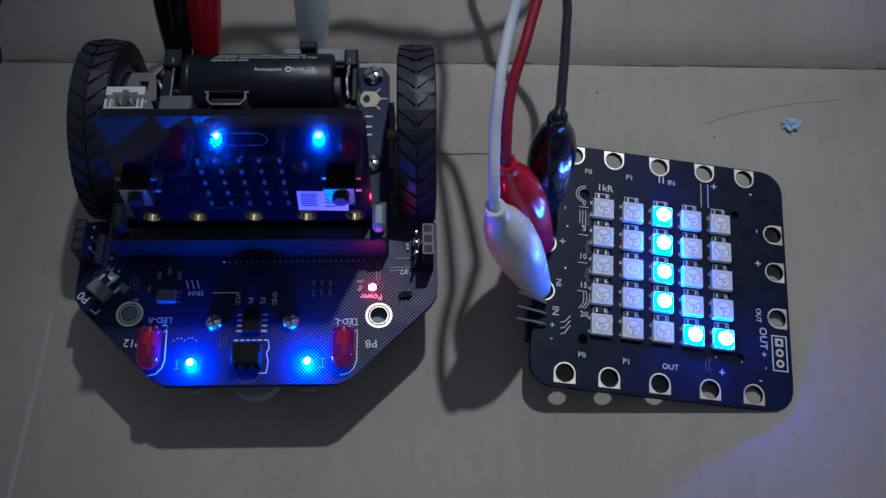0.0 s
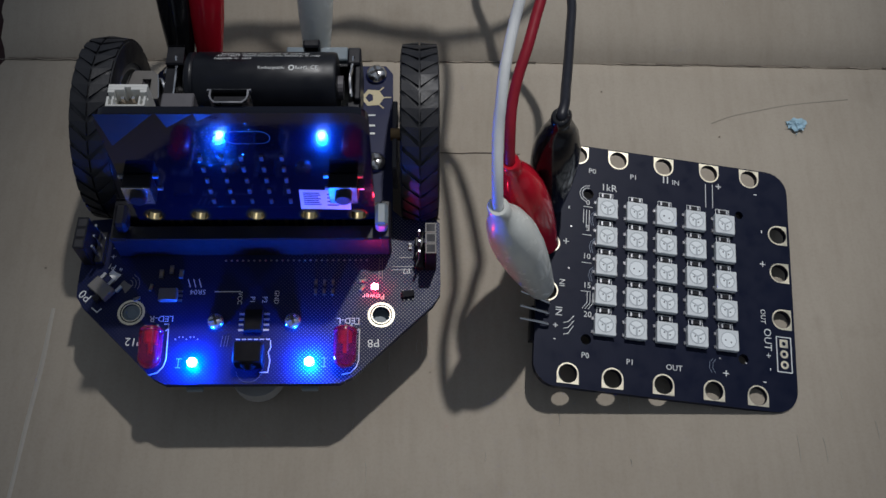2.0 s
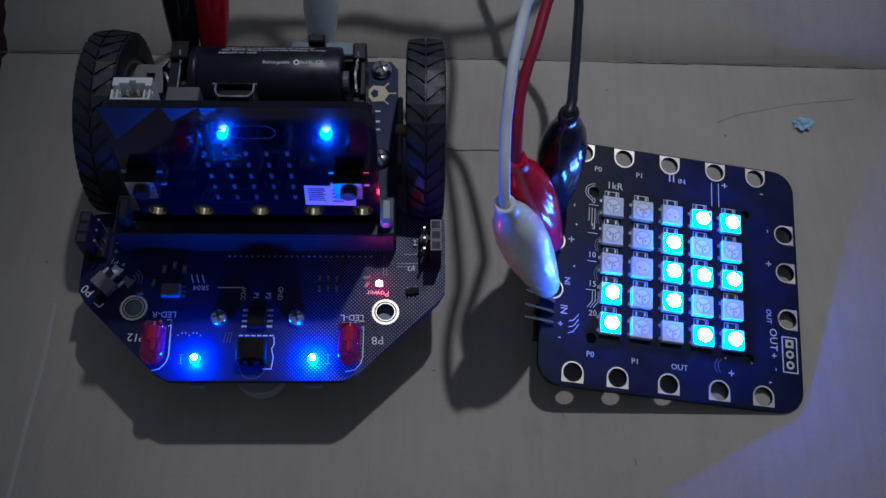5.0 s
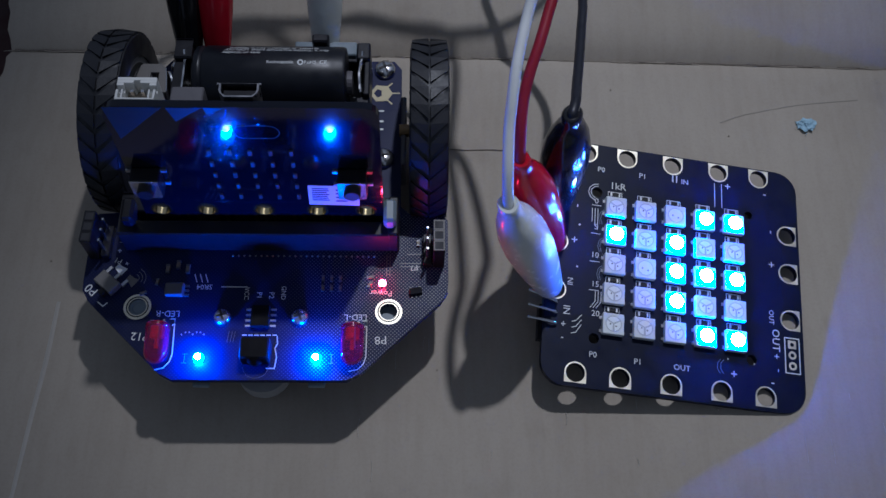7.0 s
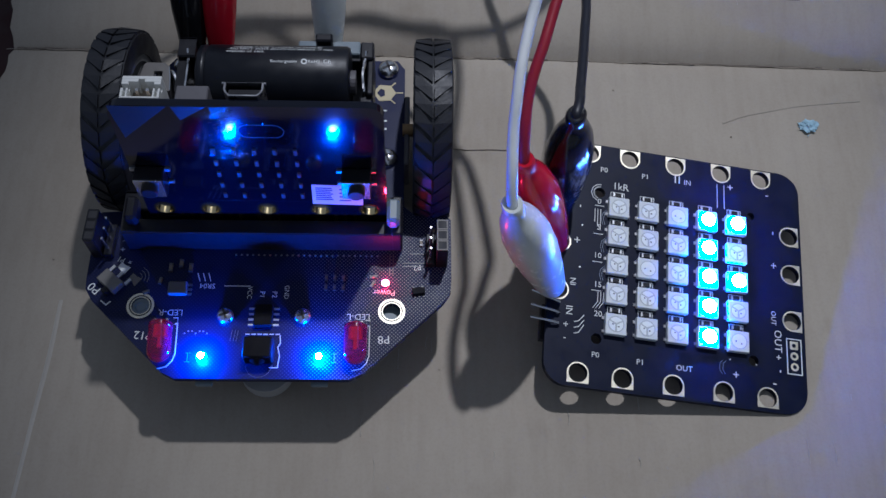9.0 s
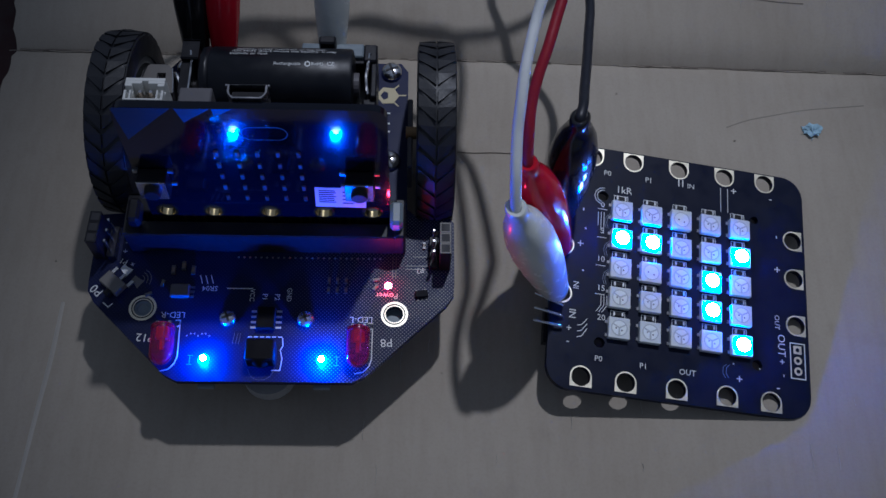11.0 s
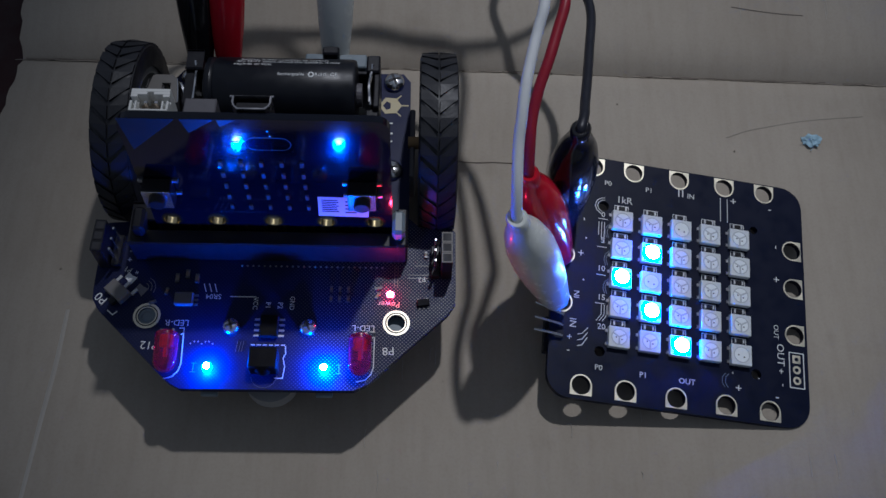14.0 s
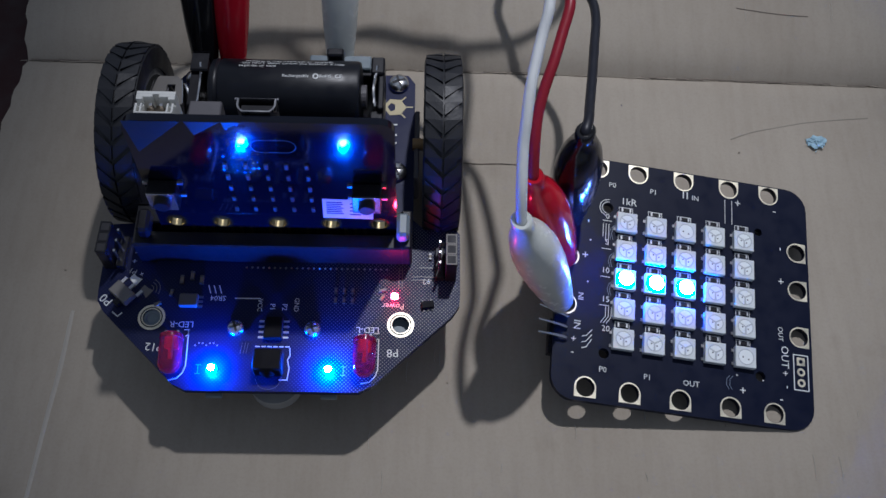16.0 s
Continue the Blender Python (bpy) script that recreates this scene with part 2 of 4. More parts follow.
def lathe(bm, profile, seg=24, m=None, mi=0, flat=1.0):
    """Turns (radius, height) round z; flat squeezes it in y."""
    rings = []
    for r, z in profile:
        ring = []
        for k in range(seg):
            a = 2 * math.pi * k / seg
            co = Vector((r * math.cos(a), flat * r * math.sin(a), z))
            ring.append(bm.verts.new(m @ co if m is not None else co))
        rings.append(ring)
    for a, b in zip(rings, rings[1:]):
        for k in range(seg):
            f = bm.faces.new((a[k], a[(k + 1) % seg], b[(k + 1) % seg], b[k]))
            f.material_index = mi
    for ring in (() if profile[0] == profile[-1] else (rings[0], rings[-1])):
        if (ring[0].co - ring[seg // 2].co).length > 1e-4:
            f = bm.faces.new(ring)
            f.material_index = mi
    return bm


def disc(bm, r, z0, z1, x=0.0, y=0.0, seg=16, mi=0):
    return lathe(bm, [(r, z0), (r, z1)], seg, Matrix.Translation((x, y, 0)), mi)


def plate(bm, outline, holes, z0, z1):
    """A flat plate with round or many-sided holes right through."""
    for loop in (outline, *holes):
        vs = [bm.verts.new((x, y, z0)) for x, y in loop]
        for a, b in zip(vs, vs[1:] + vs[:1]):
            bm.edges.new((a, b))
    bmesh.ops.triangle_fill(bm, use_beauty=True, use_dissolve=False, edges=bm.edges[:], normal=(0, 0, 1))
    ext = bmesh.ops.extrude_face_region(bm, geom=bm.faces[:])
    for v in ext["geom"]:
        if isinstance(v, bmesh.types.BMVert):
            v.co.z = z1
    return bm


def ring_points(x, y, r, seg=20):
    return [(x + r * math.cos(2 * math.pi * k / seg), y + r * math.sin(2 * math.pi * k / seg)) for k in range(seg)]


def rounded(x0, x1, y0, y1, r, seg=7):
    pts = []
    for cx, cy, a0 in ((x1 - r, y1 - r, 0), (x0 + r, y1 - r, 90), (x0 + r, y0 + r, 180), (x1 - r, y0 + r, 270)):
        for k in range(seg):
            a = radians(a0 + 90 * k / (seg - 1))
            pts.append((cx + r * math.cos(a), cy + r * math.sin(a)))
    return pts


def smooth_line(points, steps=10):
    pts = [Vector(p) for p in points]
    pts = [2 * pts[0] - pts[1]] + pts + [2 * pts[-1] - pts[-2]]
    out = []
    for i in range(1, len(pts) - 2):
        a, b, c, d = pts[i - 1:i + 3]
        for k in range(steps):
            t = k / steps
            out.append(0.5 * (2 * b + (c - a) * t + (2 * a - 5 * b + 4 * c - d) * t ** 2 + (3 * b - a - 3 * c + d) * t ** 3))
    return out + [pts[-2]]


def tube(bm, points, r, seg=10, steps=10):
    line = smooth_line(points, steps)
    side = Vector((1, 0, 0.01))
    rings = []
    for i, p in enumerate(line):
        d = (line[min(i + 1, len(line) - 1)] - line[max(i - 1, 0)]).normalized()
        side = (side - d * side.dot(d)).normalized()
        up = d.cross(side)
        rings.append([bm.verts.new(p + r * (math.cos(2 * math.pi * k / seg) * side + math.sin(2 * math.pi * k / seg) * up)) for k in range(seg)])
    for a, b in zip(rings, rings[1:]):
        for k in range(seg):
            bm.faces.new((a[k], a[(k + 1) % seg], b[(k + 1) % seg], b[k]))
    bm.faces.new(rings[0])
    bm.faces.new(rings[-1])
    return bm


def text_bm(body, size):
    cu = bpy.data.curves.new("lettering", "FONT")
    cu.body, cu.size, cu.align_x, cu.align_y, cu.resolution_u = body, size, "CENTER", "CENTER", 2
    ob = bpy.data.objects.new("lettering", cu)
    me = bpy.data.meshes.new_from_object(ob)
    bm = bmesh.new()
    bm.from_mesh(me)
    bpy.data.objects.remove(ob)
    return bm


def lettering(body, size, parent, x, y, z, rz=0, mat=None, rx=0, sx=1.0):
    bm = text_bm(body, size)
    for v in bm.verts:
        v.co.x *= sx
    return part("lettering", bm, mat or SILK, parent, at=mmpose(x, y, z, rx, 0, rz))


def outline_bm(pts, w, z, h=0.05):
    """A thin printed line along a chain of points, one ribbon with mitred corners."""
    bm = bmesh.new()
    ps = [Vector(p) for p in pts]
    rows = []
    for i, p in enumerate(ps):
        d0 = (p - ps[i - 1]).normalized() if i else (ps[1] - p).normalized()
        d1 = (ps[i + 1] - p).normalized() if i < len(ps) - 1 else d0
        n0, n1 = Vector((-d0.y, d0.x)), Vector((-d1.y, d1.x))
        n = (n0 + n1).normalized() if (n0 + n1).length > 0.1 else n0
        n *= w / 2 / max(n.dot(n0), 0.4)
        end = d0 * w / 2 * (-1 if i == 0 else 1 if i == len(ps) - 1 else 0)
        rows.append([bm.verts.new((*(p + end + k * n), zz)) for k, zz in ((-1, z), (-1, z + h), (1, z + h), (1, z))])
    for a, b in zip(rows, rows[1:]):
        for k in range(3):
            bm.faces.new((a[k], b[k], b[k + 1], a[k + 1]))
    bm.faces.new(rows[0])
    bm.faces.new(rows[-1])
    return bm


# ---- setting ----
bm = bmesh.new()
box(bm, -1500, 1500, -1200, 1800, -60, -8)
tagged(part("ground", bm, TABLE), "dark red-brown cloth-covered surface under the cardboard", "table", kind="structure")


def fold_shift(x):
    """How far the worn fold strays from a straight line across the carton."""
    return 0.24 - 0.0204 * max(x - 62, 0) + 0.0076 * max(62 - x, 0)


def flap_z(x, y):
    s = y - 63.6
    return 0.22 * s - 3.9 * math.exp(-s / 4.5) + 2.9 + 0.3 * noise.noise((x * 0.02, y * 0.02, 3))


def cardboard():
    """The opened carton: base panel, a worn fold, and the flap rising behind it."""
    thing = empty("cardboard_sheet", mmpose(0, 0, 0))
    tagged(thing, "flattened brown corrugated cardboard carton with a worn fold", "cardboard", kind="structure")

    def sheet(name, y0, y1, ny, height, left, label):
        b = bmesh.new()
        xs = [k / 90 for k in range(91)]
        ys = [y0 + (y1 - y0) * k / ny for k in range(ny + 1)]
        tops = [[b.verts.new((left(y) + (300 - left(y)) * u, y, height(left(y) + (300 - left(y)) * u, y))) for u in xs] for y in ys]
        lows = [[b.verts.new(v.co - Vector((0, 0, 3.2))) for v in row] for row in tops]
        for j in range(ny):
            for i in range(90):
                b.faces.new((tops[j][i], tops[j][i + 1], tops[j + 1][i + 1], tops[j + 1][i]))
                b.faces.new((lows[j][i], lows[j + 1][i], lows[j + 1][i + 1], lows[j][i + 1]))
        for row in (*tops, *lows):
            for v in row:
                v.co.y += fold_shift(v.co.x)
        for a, c in ((tops[0], lows[0]), (tops[-1], lows[-1]), ([r[0] for r in tops], [r[0] for r in lows]), ([r[-1] for r in tops], [r[-1] for r in lows])):
            for i in range(len(a) - 1):
                b.faces.new((a[i], a[i + 1], c[i + 1], c[i]))
        return part(name, b, CARD, thing, label, smooth=True)

    def dip(x, y):
        return -0.9 * math.exp(-((y - 63.0) / 1.1) ** 2)

    def base_z(x, y):
        return 0.12 * noise.noise((x * 0.02, y * 0.02, 0)) - 0.1 + dip(x, y) - 0.35 * math.exp(-((y - 33.4) / 0.5) ** 2) * (1 if 36 < x < 62 else 0)

    sheet("base_panel", -300, 63, 140, base_z, lambda y: -77.0 - 0.11 * (62 - y) + 0.4 * math.sin(y * 0.7), "brown cardboard panel with fine flute lines")
    sheet("flap", 63.35, 260, 90, flap_z, lambda y: -77.2 - 0.02 * (y - 63) + 0.4 * math.sin(y * 0.9), "brown cardboard flap rising gently behind the fold")
    # pale frays, then thicker dark brown tubes, laid along the fold
    for mat, label, seed, thick in ((CARD_EDGE, "frayed paper along the fold", 4, 0.14), (CREASE, "dark brown line along the fold", 9, 0.24)):
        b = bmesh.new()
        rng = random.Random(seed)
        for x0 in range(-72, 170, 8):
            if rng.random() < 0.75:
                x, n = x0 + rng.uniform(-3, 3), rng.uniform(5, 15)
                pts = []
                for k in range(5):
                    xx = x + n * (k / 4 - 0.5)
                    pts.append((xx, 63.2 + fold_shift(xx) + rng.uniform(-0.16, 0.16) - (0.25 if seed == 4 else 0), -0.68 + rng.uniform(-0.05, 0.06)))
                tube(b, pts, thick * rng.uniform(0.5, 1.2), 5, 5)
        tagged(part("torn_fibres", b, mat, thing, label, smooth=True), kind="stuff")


cardboard()


def scuffs():
    """Pale scratches and dark creases pressed into the paper."""
    rng = random.Random(21)
    b = bmesh.new()
    for k in range(26):
        x, y, n = rng.uniform(20, 150), rng.uniform(-56, -20) if k < 18 else rng.uniform(64, 84), rng.uniform(1.5, 6)
        y = y if y < 60 else y + 4
        z, rise = (0.04, 0) if y < 60 else (flap_z(x, y - fold_shift(x)) + 0.02, flap_z(x, y + n - fold_shift(x)) - flap_z(x, y - fold_shift(x)))
        tube(b, [(x, y, z), (x + rng.uniform(-.2, .2), y + n / 2, z + rise / 2), (x + rng.uniform(-.3, .3), y + n, z + rise)], 0.07, 4, 3)
    tube(b, [(-51.6, -10, -0.78), (-52.0, -24, -0.74), (-53.0, -38, -0.74), (-54.2, -58, -0.76)], 0.85, 8, 6)
    tagged(part("scratches", b, PALE, smooth=True), "pale scratches in the brown paper", "scratch", kind="stuff")
    b = bmesh.new()
    tube(b, [(41, 33.6, 0.0), (46, 33.3, 0.04), (52, 33.5, 0.02), (62, 33.0, -0.02)], 0.13, 5, 6)
    tube(b, [(x, y, flap_z(x, y - fold_shift(x)) + 0.02) for x, y in ((118, 81.5), (124, 80.6), (131, 79.8), (138, 79.4))], 0.16, 5, 6)
    soft = tube(bmesh.new(), [(113.6, 42.6, -0.22), (119, 44.8, -0.2), (124.5, 46.2, -0.2), (136, 48.6, -0.22), (152, 50.4, -0.24)], 0.3, 8, 6)
    tagged(part("shallow_crease", soft, FAINT, smooth=True), "long faint crease in the brown paper", "crease", kind="stuff")
    tagged(part("creases", b, CREASE, smooth=True), "thin dark creases in the brown paper", "crease", kind="stuff")


scuffs()

# ---- robot car ----
PZ = 16.9  # top of its circuit board


def wheel(robot, side):
    """A moulded wheel with a chevron tyre; its axle lies along x."""
    hub = empty("wheel", mmpose(35.9, 25, 21.5, 0, 90, 0) if side > 0 else mmpose(-35.4, 26.6, 21.5, 0, 90, -1))
    hub.parent = robot
    b = bmesh.new()
    lathe(b, [(15.5, -4.2), (18.8, -4.4), (20.2, -4.2), (20.6, -3.6), (20.8, -2.8), (20.8, 2.8), (20.6, 3.6), (20.2, 4.2), (18.8, 4.4), (15.5, 4.2), (15.5, -4.2)], 72)
    part("tyre", b, RUBBER, hub, "black rubber tyre with chevron tread", smooth=True)
    n = 32
    for s in (-1, 1):
        b = bmesh.new()
        pts = []
        for r in (20.3, 21.45):
            for z, lag in ((0.22, 0.0), (4.0, -0.16)):
                for w in (-0.070, 0.070):
                    rr = r - (0.5 if z > 3.9 and r > 21 else 0)
                    pts.append(b.verts.new((rr * math.cos(lag + w), rr * math.sin(lag + w), s * z)))
        for q in ((0, 1, 3, 2), (4, 5, 7, 6), (0, 1, 5, 4), (2, 3, 7, 6), (0, 2, 6, 4), (1, 3, 7, 5)):
            b.faces.new([pts[i] for i in q])
        block = part("tread_block", b, RUBBER, hub)
        for k in range(1, n):
            again(block, Matrix.Rotation(2 * math.pi * k / n, 4, "Z"))
    b = bmesh.new()
    lathe(b, [(15.6, -3.9), (15.6, 3.9), (14.0, 3.9), (14.0, -3.9), (15.6, -3.9)], 48)
    lathe(b, [(3.2, -4.2), (3.2, 4.2)], 20)
    for k in range(5):
        m = Matrix.Rotation(2 * math.pi * k / 5, 4, "Z")
        box(b, 2.5, 14.4, -1.6, 1.6, -1.4, 1.4, 0.3, m)
    part("rim", b, RIM, hub, "grey plastic rim with five spokes", smooth=True)


def screw(name, parent, x, y, z, r=2.6):
    b = bmesh.new()
    lathe(b, [(r, 0), (r, 0.5), (r * 0.92, 1.2), (r * 0.62, 1.75), (0.01, 1.95)], 24)
    part(name, b, STEEL, parent, "bright cross-head screw", at=mmpose(x, y, z), smooth=True)
    b = bmesh.new()
    for a in (20, 110):
        box(b, -r * 0.62, r * 0.62, -0.26, 0.26, 1.55, 2.0, 0, Matrix.Rotation(radians(a), 4, "Z"))
    part("screw_slot", b, INK, parent, at=mmpose(x, y, z))


def dome_led(robot, x, y, turn, label):
    """A five millimetre indicator lying flat, dome to the front."""
    led = empty("indicator_led", mmpose(x, y, PZ, 0, 0, turn))
    led.parent = robot
    led["label"] = label
    b = bmesh.new()
    m = Matrix.Translation((0, 0, 2.6)) @ Matrix.Rotation(radians(90), 4, "X")
    prof = [(2.2, -0.2), (2.55, 0.1), (2.6, 0.9), (2.5, 1.0), (2.5, 6.2)] + [(2.5 * math.cos(a), 6.2 + 2.5 * math.sin(a)) for a in (0.35, 0.7, 1.05, 1.35)] + [(0.02, 8.7)]
    lathe(b, prof, 24, m)
    part("lens", b, REDLENS, led, "clear red resin dome", smooth=True)
    b = bmesh.new()
    box(b, -0.9, 0.9, -3.4, -0.4, 1.9, 3.1, 0.3)
    box(b, -0.25, 0.25, -5.6, -0.2, 2.5, 2.8)
    part("lead_frame", b, REDCORE, led)
    # white bar added to imitate the bright streak inside the lens
    part("bright_streak", box(bmesh.new(), 0.35, 0.6, -5.4, -0.6, 3.3, 3.5), SILK, led)
    b = bmesh.new()
    for s in (-1.27, 1.27):
        box(b, s - 0.25, s + 0.25, -0.2, 1.1, 2.4, 2.8)
        box(b, s - 0.25, s + 0.25, 0.7, 1.1, 0, 2.6)
    part("leads", b, STEEL, led)
    part("outline", outline_bm([(2.9, 2.0), (2.9, -6.0), (2.4, -7.6), (1.2, -8.9), (-0.6, -9.3)], 0.22, 0.02), SILK, led)
    part("outline", outline_bm([(2.0, 2.3), (2.9, 2.3), (2.9, 1.2), (2.4, 0.8)], 0.22, 0.02), SILK, led)


def smd(robot, x, y, w, d, h, mat, turn=0, name="chip_part", z=PZ):
    b = bmesh.new()
    box(b, -w / 2, w / 2, -d / 2, d / 2, 0.02, h, 0.06, mi=0)
    for s in (-1, 1):
        box(b, s * w / 2 - 0.22, s * w / 2 + 0.22, -d / 2 - 0.03, d / 2 + 0.03, 0.02, h + 0.03, mi=1)
    return part(name, b, (mat, DIMTIN), robot, at=mmpose(x, y, z, 0, 0, turn))


def pin_header(robot, x, y, turn, count, name, square=True):
    """An upright pin header with bent pins beside it."""
    h = empty(name, mmpose(x, y, PZ, 0, 0, turn))
    h.parent = robot
    n = count * 2.54
    b = bmesh.new()
    box(b, -1.25, 1.25, -n / 2, n / 2, 0, 8.6, 0.2)
    part("housing", b, PLASTIC, h, "black plastic pin housing")
    for k in range(count):
        yy = (k - (count - 1) / 2) * 2.54
        b = plate(bmesh.new(), rounded(-1.2, 1.2, yy - 1.22, yy + 1.22, 0.1, 2), [rounded(-0.92, 0.92, yy - 0.92, yy + 0.92, 0.05, 2)], 8.6, 8.72)
        part("socket_rim", b, TAUPE if square else PLASTIC, h)
        part("socket_hole", box(bmesh.new(), -0.9, 0.9, yy - 0.9, yy + 0.9, 8.61, 8.64), INK, h)
        pin = bmesh.new()
        box(pin, -2.8, -2.2, yy - 0.3, yy + 0.3, 0.02, 7.4, 0.1)
        part("pin", pin, STEEL, h, "square upright pin")
        part("pin_foot", lathe(bmesh.new(), [(0.8, 0.02), (0.55, 0.3), (0.35, 0.7)], 8, Matrix.Translation((-2.5, yy, 0))), SOLDER, h)
    b = bmesh.new()
    box(b, -3.5, -1.5, -n / 2, n / 2, 0.02, 1.9, 0.2)
    part("pin_base", b, PLASTIC, h, "black plastic strip round the pins")
    return h


def robot_car():
    robot = empty("robot_car", mmpose(0, 0, 0))
    tagged(robot, "small two-wheeled robot car with black circuit-board chassis and lit blue headlamps", "robot car")
    half = [(18.5, -35.2), (21.3, -33.8), (38.6, -17.2), (40.2, -14.6), (40.4, -12), (40.4, 3.5), (39.4, 4.6), (31.5, 5.2), (29.5, 7), (29.3, 46), (27.5, 48.5)]
    outline = half + [(-x, y) for x, y in half[::-1]]
    holes = [ring_points(x, y, 1.95) for x, y in ((-27.7, -18.5), (27.2, -19.4))]
    part("chassis_board", plate(bmesh.new(), outline, holes, PZ - 1.6, PZ), PCB, robot, "black circuit board with fine copper hatch")
    for s, hx, hy in ((-1, -27.7, -18.5), (1, 27.2, -19.4)):
        b = plate(bmesh.new(), ring_points(hx, hy, 3.0, 32), [ring_points(hx, hy, 1.95, 32)], PZ + 0.01, PZ + 0.08)
        part("hole_ring", b, TINPAD, robot, "bright tinned ring round a mounting hole")
        b = plate(bmesh.new(), ring_points(hx, hy, 2.45, 32), [ring_points(hx, hy, 2.2, 32)], PZ + 0.09, PZ + 0.14)
        part("hole_ring", b, PLASTIC, robot)
        b = bmesh.new()
        lathe(b, [(2.9, PZ - 1.65), (2.9, PZ - 9), (0.01, PZ - 9), (0.01, PZ - 2.4), (1.9, PZ - 2.4), (1.9, PZ - 1.65), (2.9, PZ - 1.65)], 20, Matrix.Translation((hx, hy, 0)))
        part("standoff", b, CLEAR, robot)
        if s < 0:
            plug = [(0.01, PZ - 0.7), (1.1, PZ - 0.7), (1.4, PZ - 0.35), (1.9, PZ - 0.35), (1.9, PZ - 2.4), (0.01, PZ - 2.4)]
            part("hole_plug", lathe(bmesh.new(), plug, 24, Matrix.Translation((hx, hy, 0))), CLEAR, robot, "milky plastic stud in the mounting hole", smooth=True)
        wheel(robot, s)
        # gear motor with its bracket
        b = bmesh.new()
        box(b, s * 14, s * 29, 19, 31, PZ - 11.8, PZ - 1.7, 0.6)
        part("gear_motor", b, STEEL, robot, "steel gear motor")
        b = bmesh.new()
        lathe(b, [(1.5, 0), (1.5, 8)], 14, Matrix.Translation((s * 29, 25, 21.5)) @ Matrix.Rotation(radians(90 * s), 4, "Y"))
        part("axle", b, BRASS, robot, smooth=True)
        b = bmesh.new()
        box(b, s * 29.4, s * 30.6, 15.5, 34.5, PZ - 5, PZ + 5.0, 0.3)
        part("motor_bracket", b, GREY, robot)
    screw("bracket_screw", robot, 25.2, 45.6, PZ)
    screw("bracket_screw", robot, 25.2, 19.8, PZ)
    screw("bracket_screw", robot, -25.2, 45.6, PZ)
    screw("bracket_screw", robot, -25.2, 19.8, PZ)
    screw("caster_screw", robot, -8.9, -21.0, PZ, 2.0)
    screw("caster_screw", robot, 7.9, -21.0, PZ, 2.0)
    # front skid under the board, the shade there put into its colour
    b = bmesh.new()
    lathe(b, [(0.01, 0), (3.5, 0.3), (5.2, 2.2), (6.0, 4.5), (6.0, 8.5), (0.01, 8.5)], 32, Matrix.Translation((-0.6, -29.2, 0.1)))
    part("caster", b, SHADENYLON, robot, "round white nylon front skid", smooth=True)
    for x in (-12.6, 12.0):
        b = bmesh.new()
        box(b, x - 1.8, x + 1.8, -35.9, -34.4, PZ - 3.2, PZ - 2.0, 0.2)
        part("line_sensor", b, CLEAR, robot)
    # indicators and lamps
    dome_led(robot, -22.0, -23.7, 2, "clear red indicator on its side, unlit")
    dome_led(robot, 19.6, -23.9, 0, "clear red indicator on its side, unlit")
    for x in (-13.1, 11.9):
        b = bmesh.new()
        box(b, -1.0, 1.0, -0.8, 0.8, 0.02, 0.5, 0.1)
        lampbody = part("headlamp", b, GREY, robot, "lit blue surface-mount lamp", at=mmpose(x, -30.5, PZ))
        b = bmesh.new()
        lathe(b, [(1.0, 0.45), (1.0, 0.9), (0.85, 1.3), (0.5, 1.6), (0.01, 1.7)], 14)
        for f in b.faces:
            f.material_index = 1 if max(math.hypot(v.co.x, v.co.y) for v in f.verts) < 0.9 else 0
        part("glowing_lens", b, (LAMPBLUE, BLUECORE), lampbody)
    b = bmesh.new()
    box(b, -0.9, 0.9, -0.7, 0.7, 0.02, 0.6, 0.1)
    p = part("power_lamp", b, LEDWHITE, robot, "lit red power lamp", at=mmpose(25.7, -12.8, PZ))
    part("glowing_lens", disc(bmesh.new(), 0.75, 0.62, 0.85, seg=12), LAMPRED, p)
    # infrared receiver and its driver chip
    b = bmesh.new()
    box(b, -3.1, 3.1, -2.6, 2.3, 0.02, 4.2, 0.35)
    lathe(b, [(1.7, 0), (1.7, 0.3), (1.0, 0.9), (0.01, 1.1)], 18, Matrix.Translation((0, -2.4, 2.1)) @ Matrix.Rotation(radians(90), 4, "X"))
    part("infrared_receiver", b, CHIP, robot, "black domed infrared receiver", at=mmpose(-0.9, -29.2, PZ), smooth=True)
    part("outline", outline_bm([(3.2, -25.3), (3.4, -27), (2.9, -28), (3.4, -30), (3.1, -32.6), (1.4, -32.6)], 0.2, PZ + 0.02), SILK, robot)
    for k in range(6):
        part("outline", outline_bm([(-4.2 + k * 1.3, -25.0), (-3.5 + k * 1.3, -25.0)], 0.24, PZ + 0.02), SILK, robot)
    part("outline", outline_bm([(-0.9 + 2.8 * math.cos(a / 6), -32.0 + 2.8 * math.sin(a / 6)) for a in range(-18, 1, 2)], 0.1, PZ + 0.02), GREY, robot)
    for x in (-7.2, -6.5, -5.9):
        part("outline", outline_bm([(x, -24.2), (x - 0.3, -26.6)], 0.12, PZ + 0.02), GREY, robot)
    b = bmesh.new()
    box(b, -2, 2, -2.5, 2.5, 0.15, 1.6, 0.15)
    part("driver_chip", b, CHIP, robot, "black eight-pin chip", at=mmpose(-0.6, -21.0, PZ))
    for s in (-1, 1):
        for k in range(4):
            b = bmesh.new()
            box(b, -0.6, 0.6, -0.2, 0.2, 0.02, 0.3)
            part("chip_leg", b, SOLDER, robot, at=mmpose(-0.6 + s * 2.7, -21 + (k - 1.5) * 1.27, PZ))
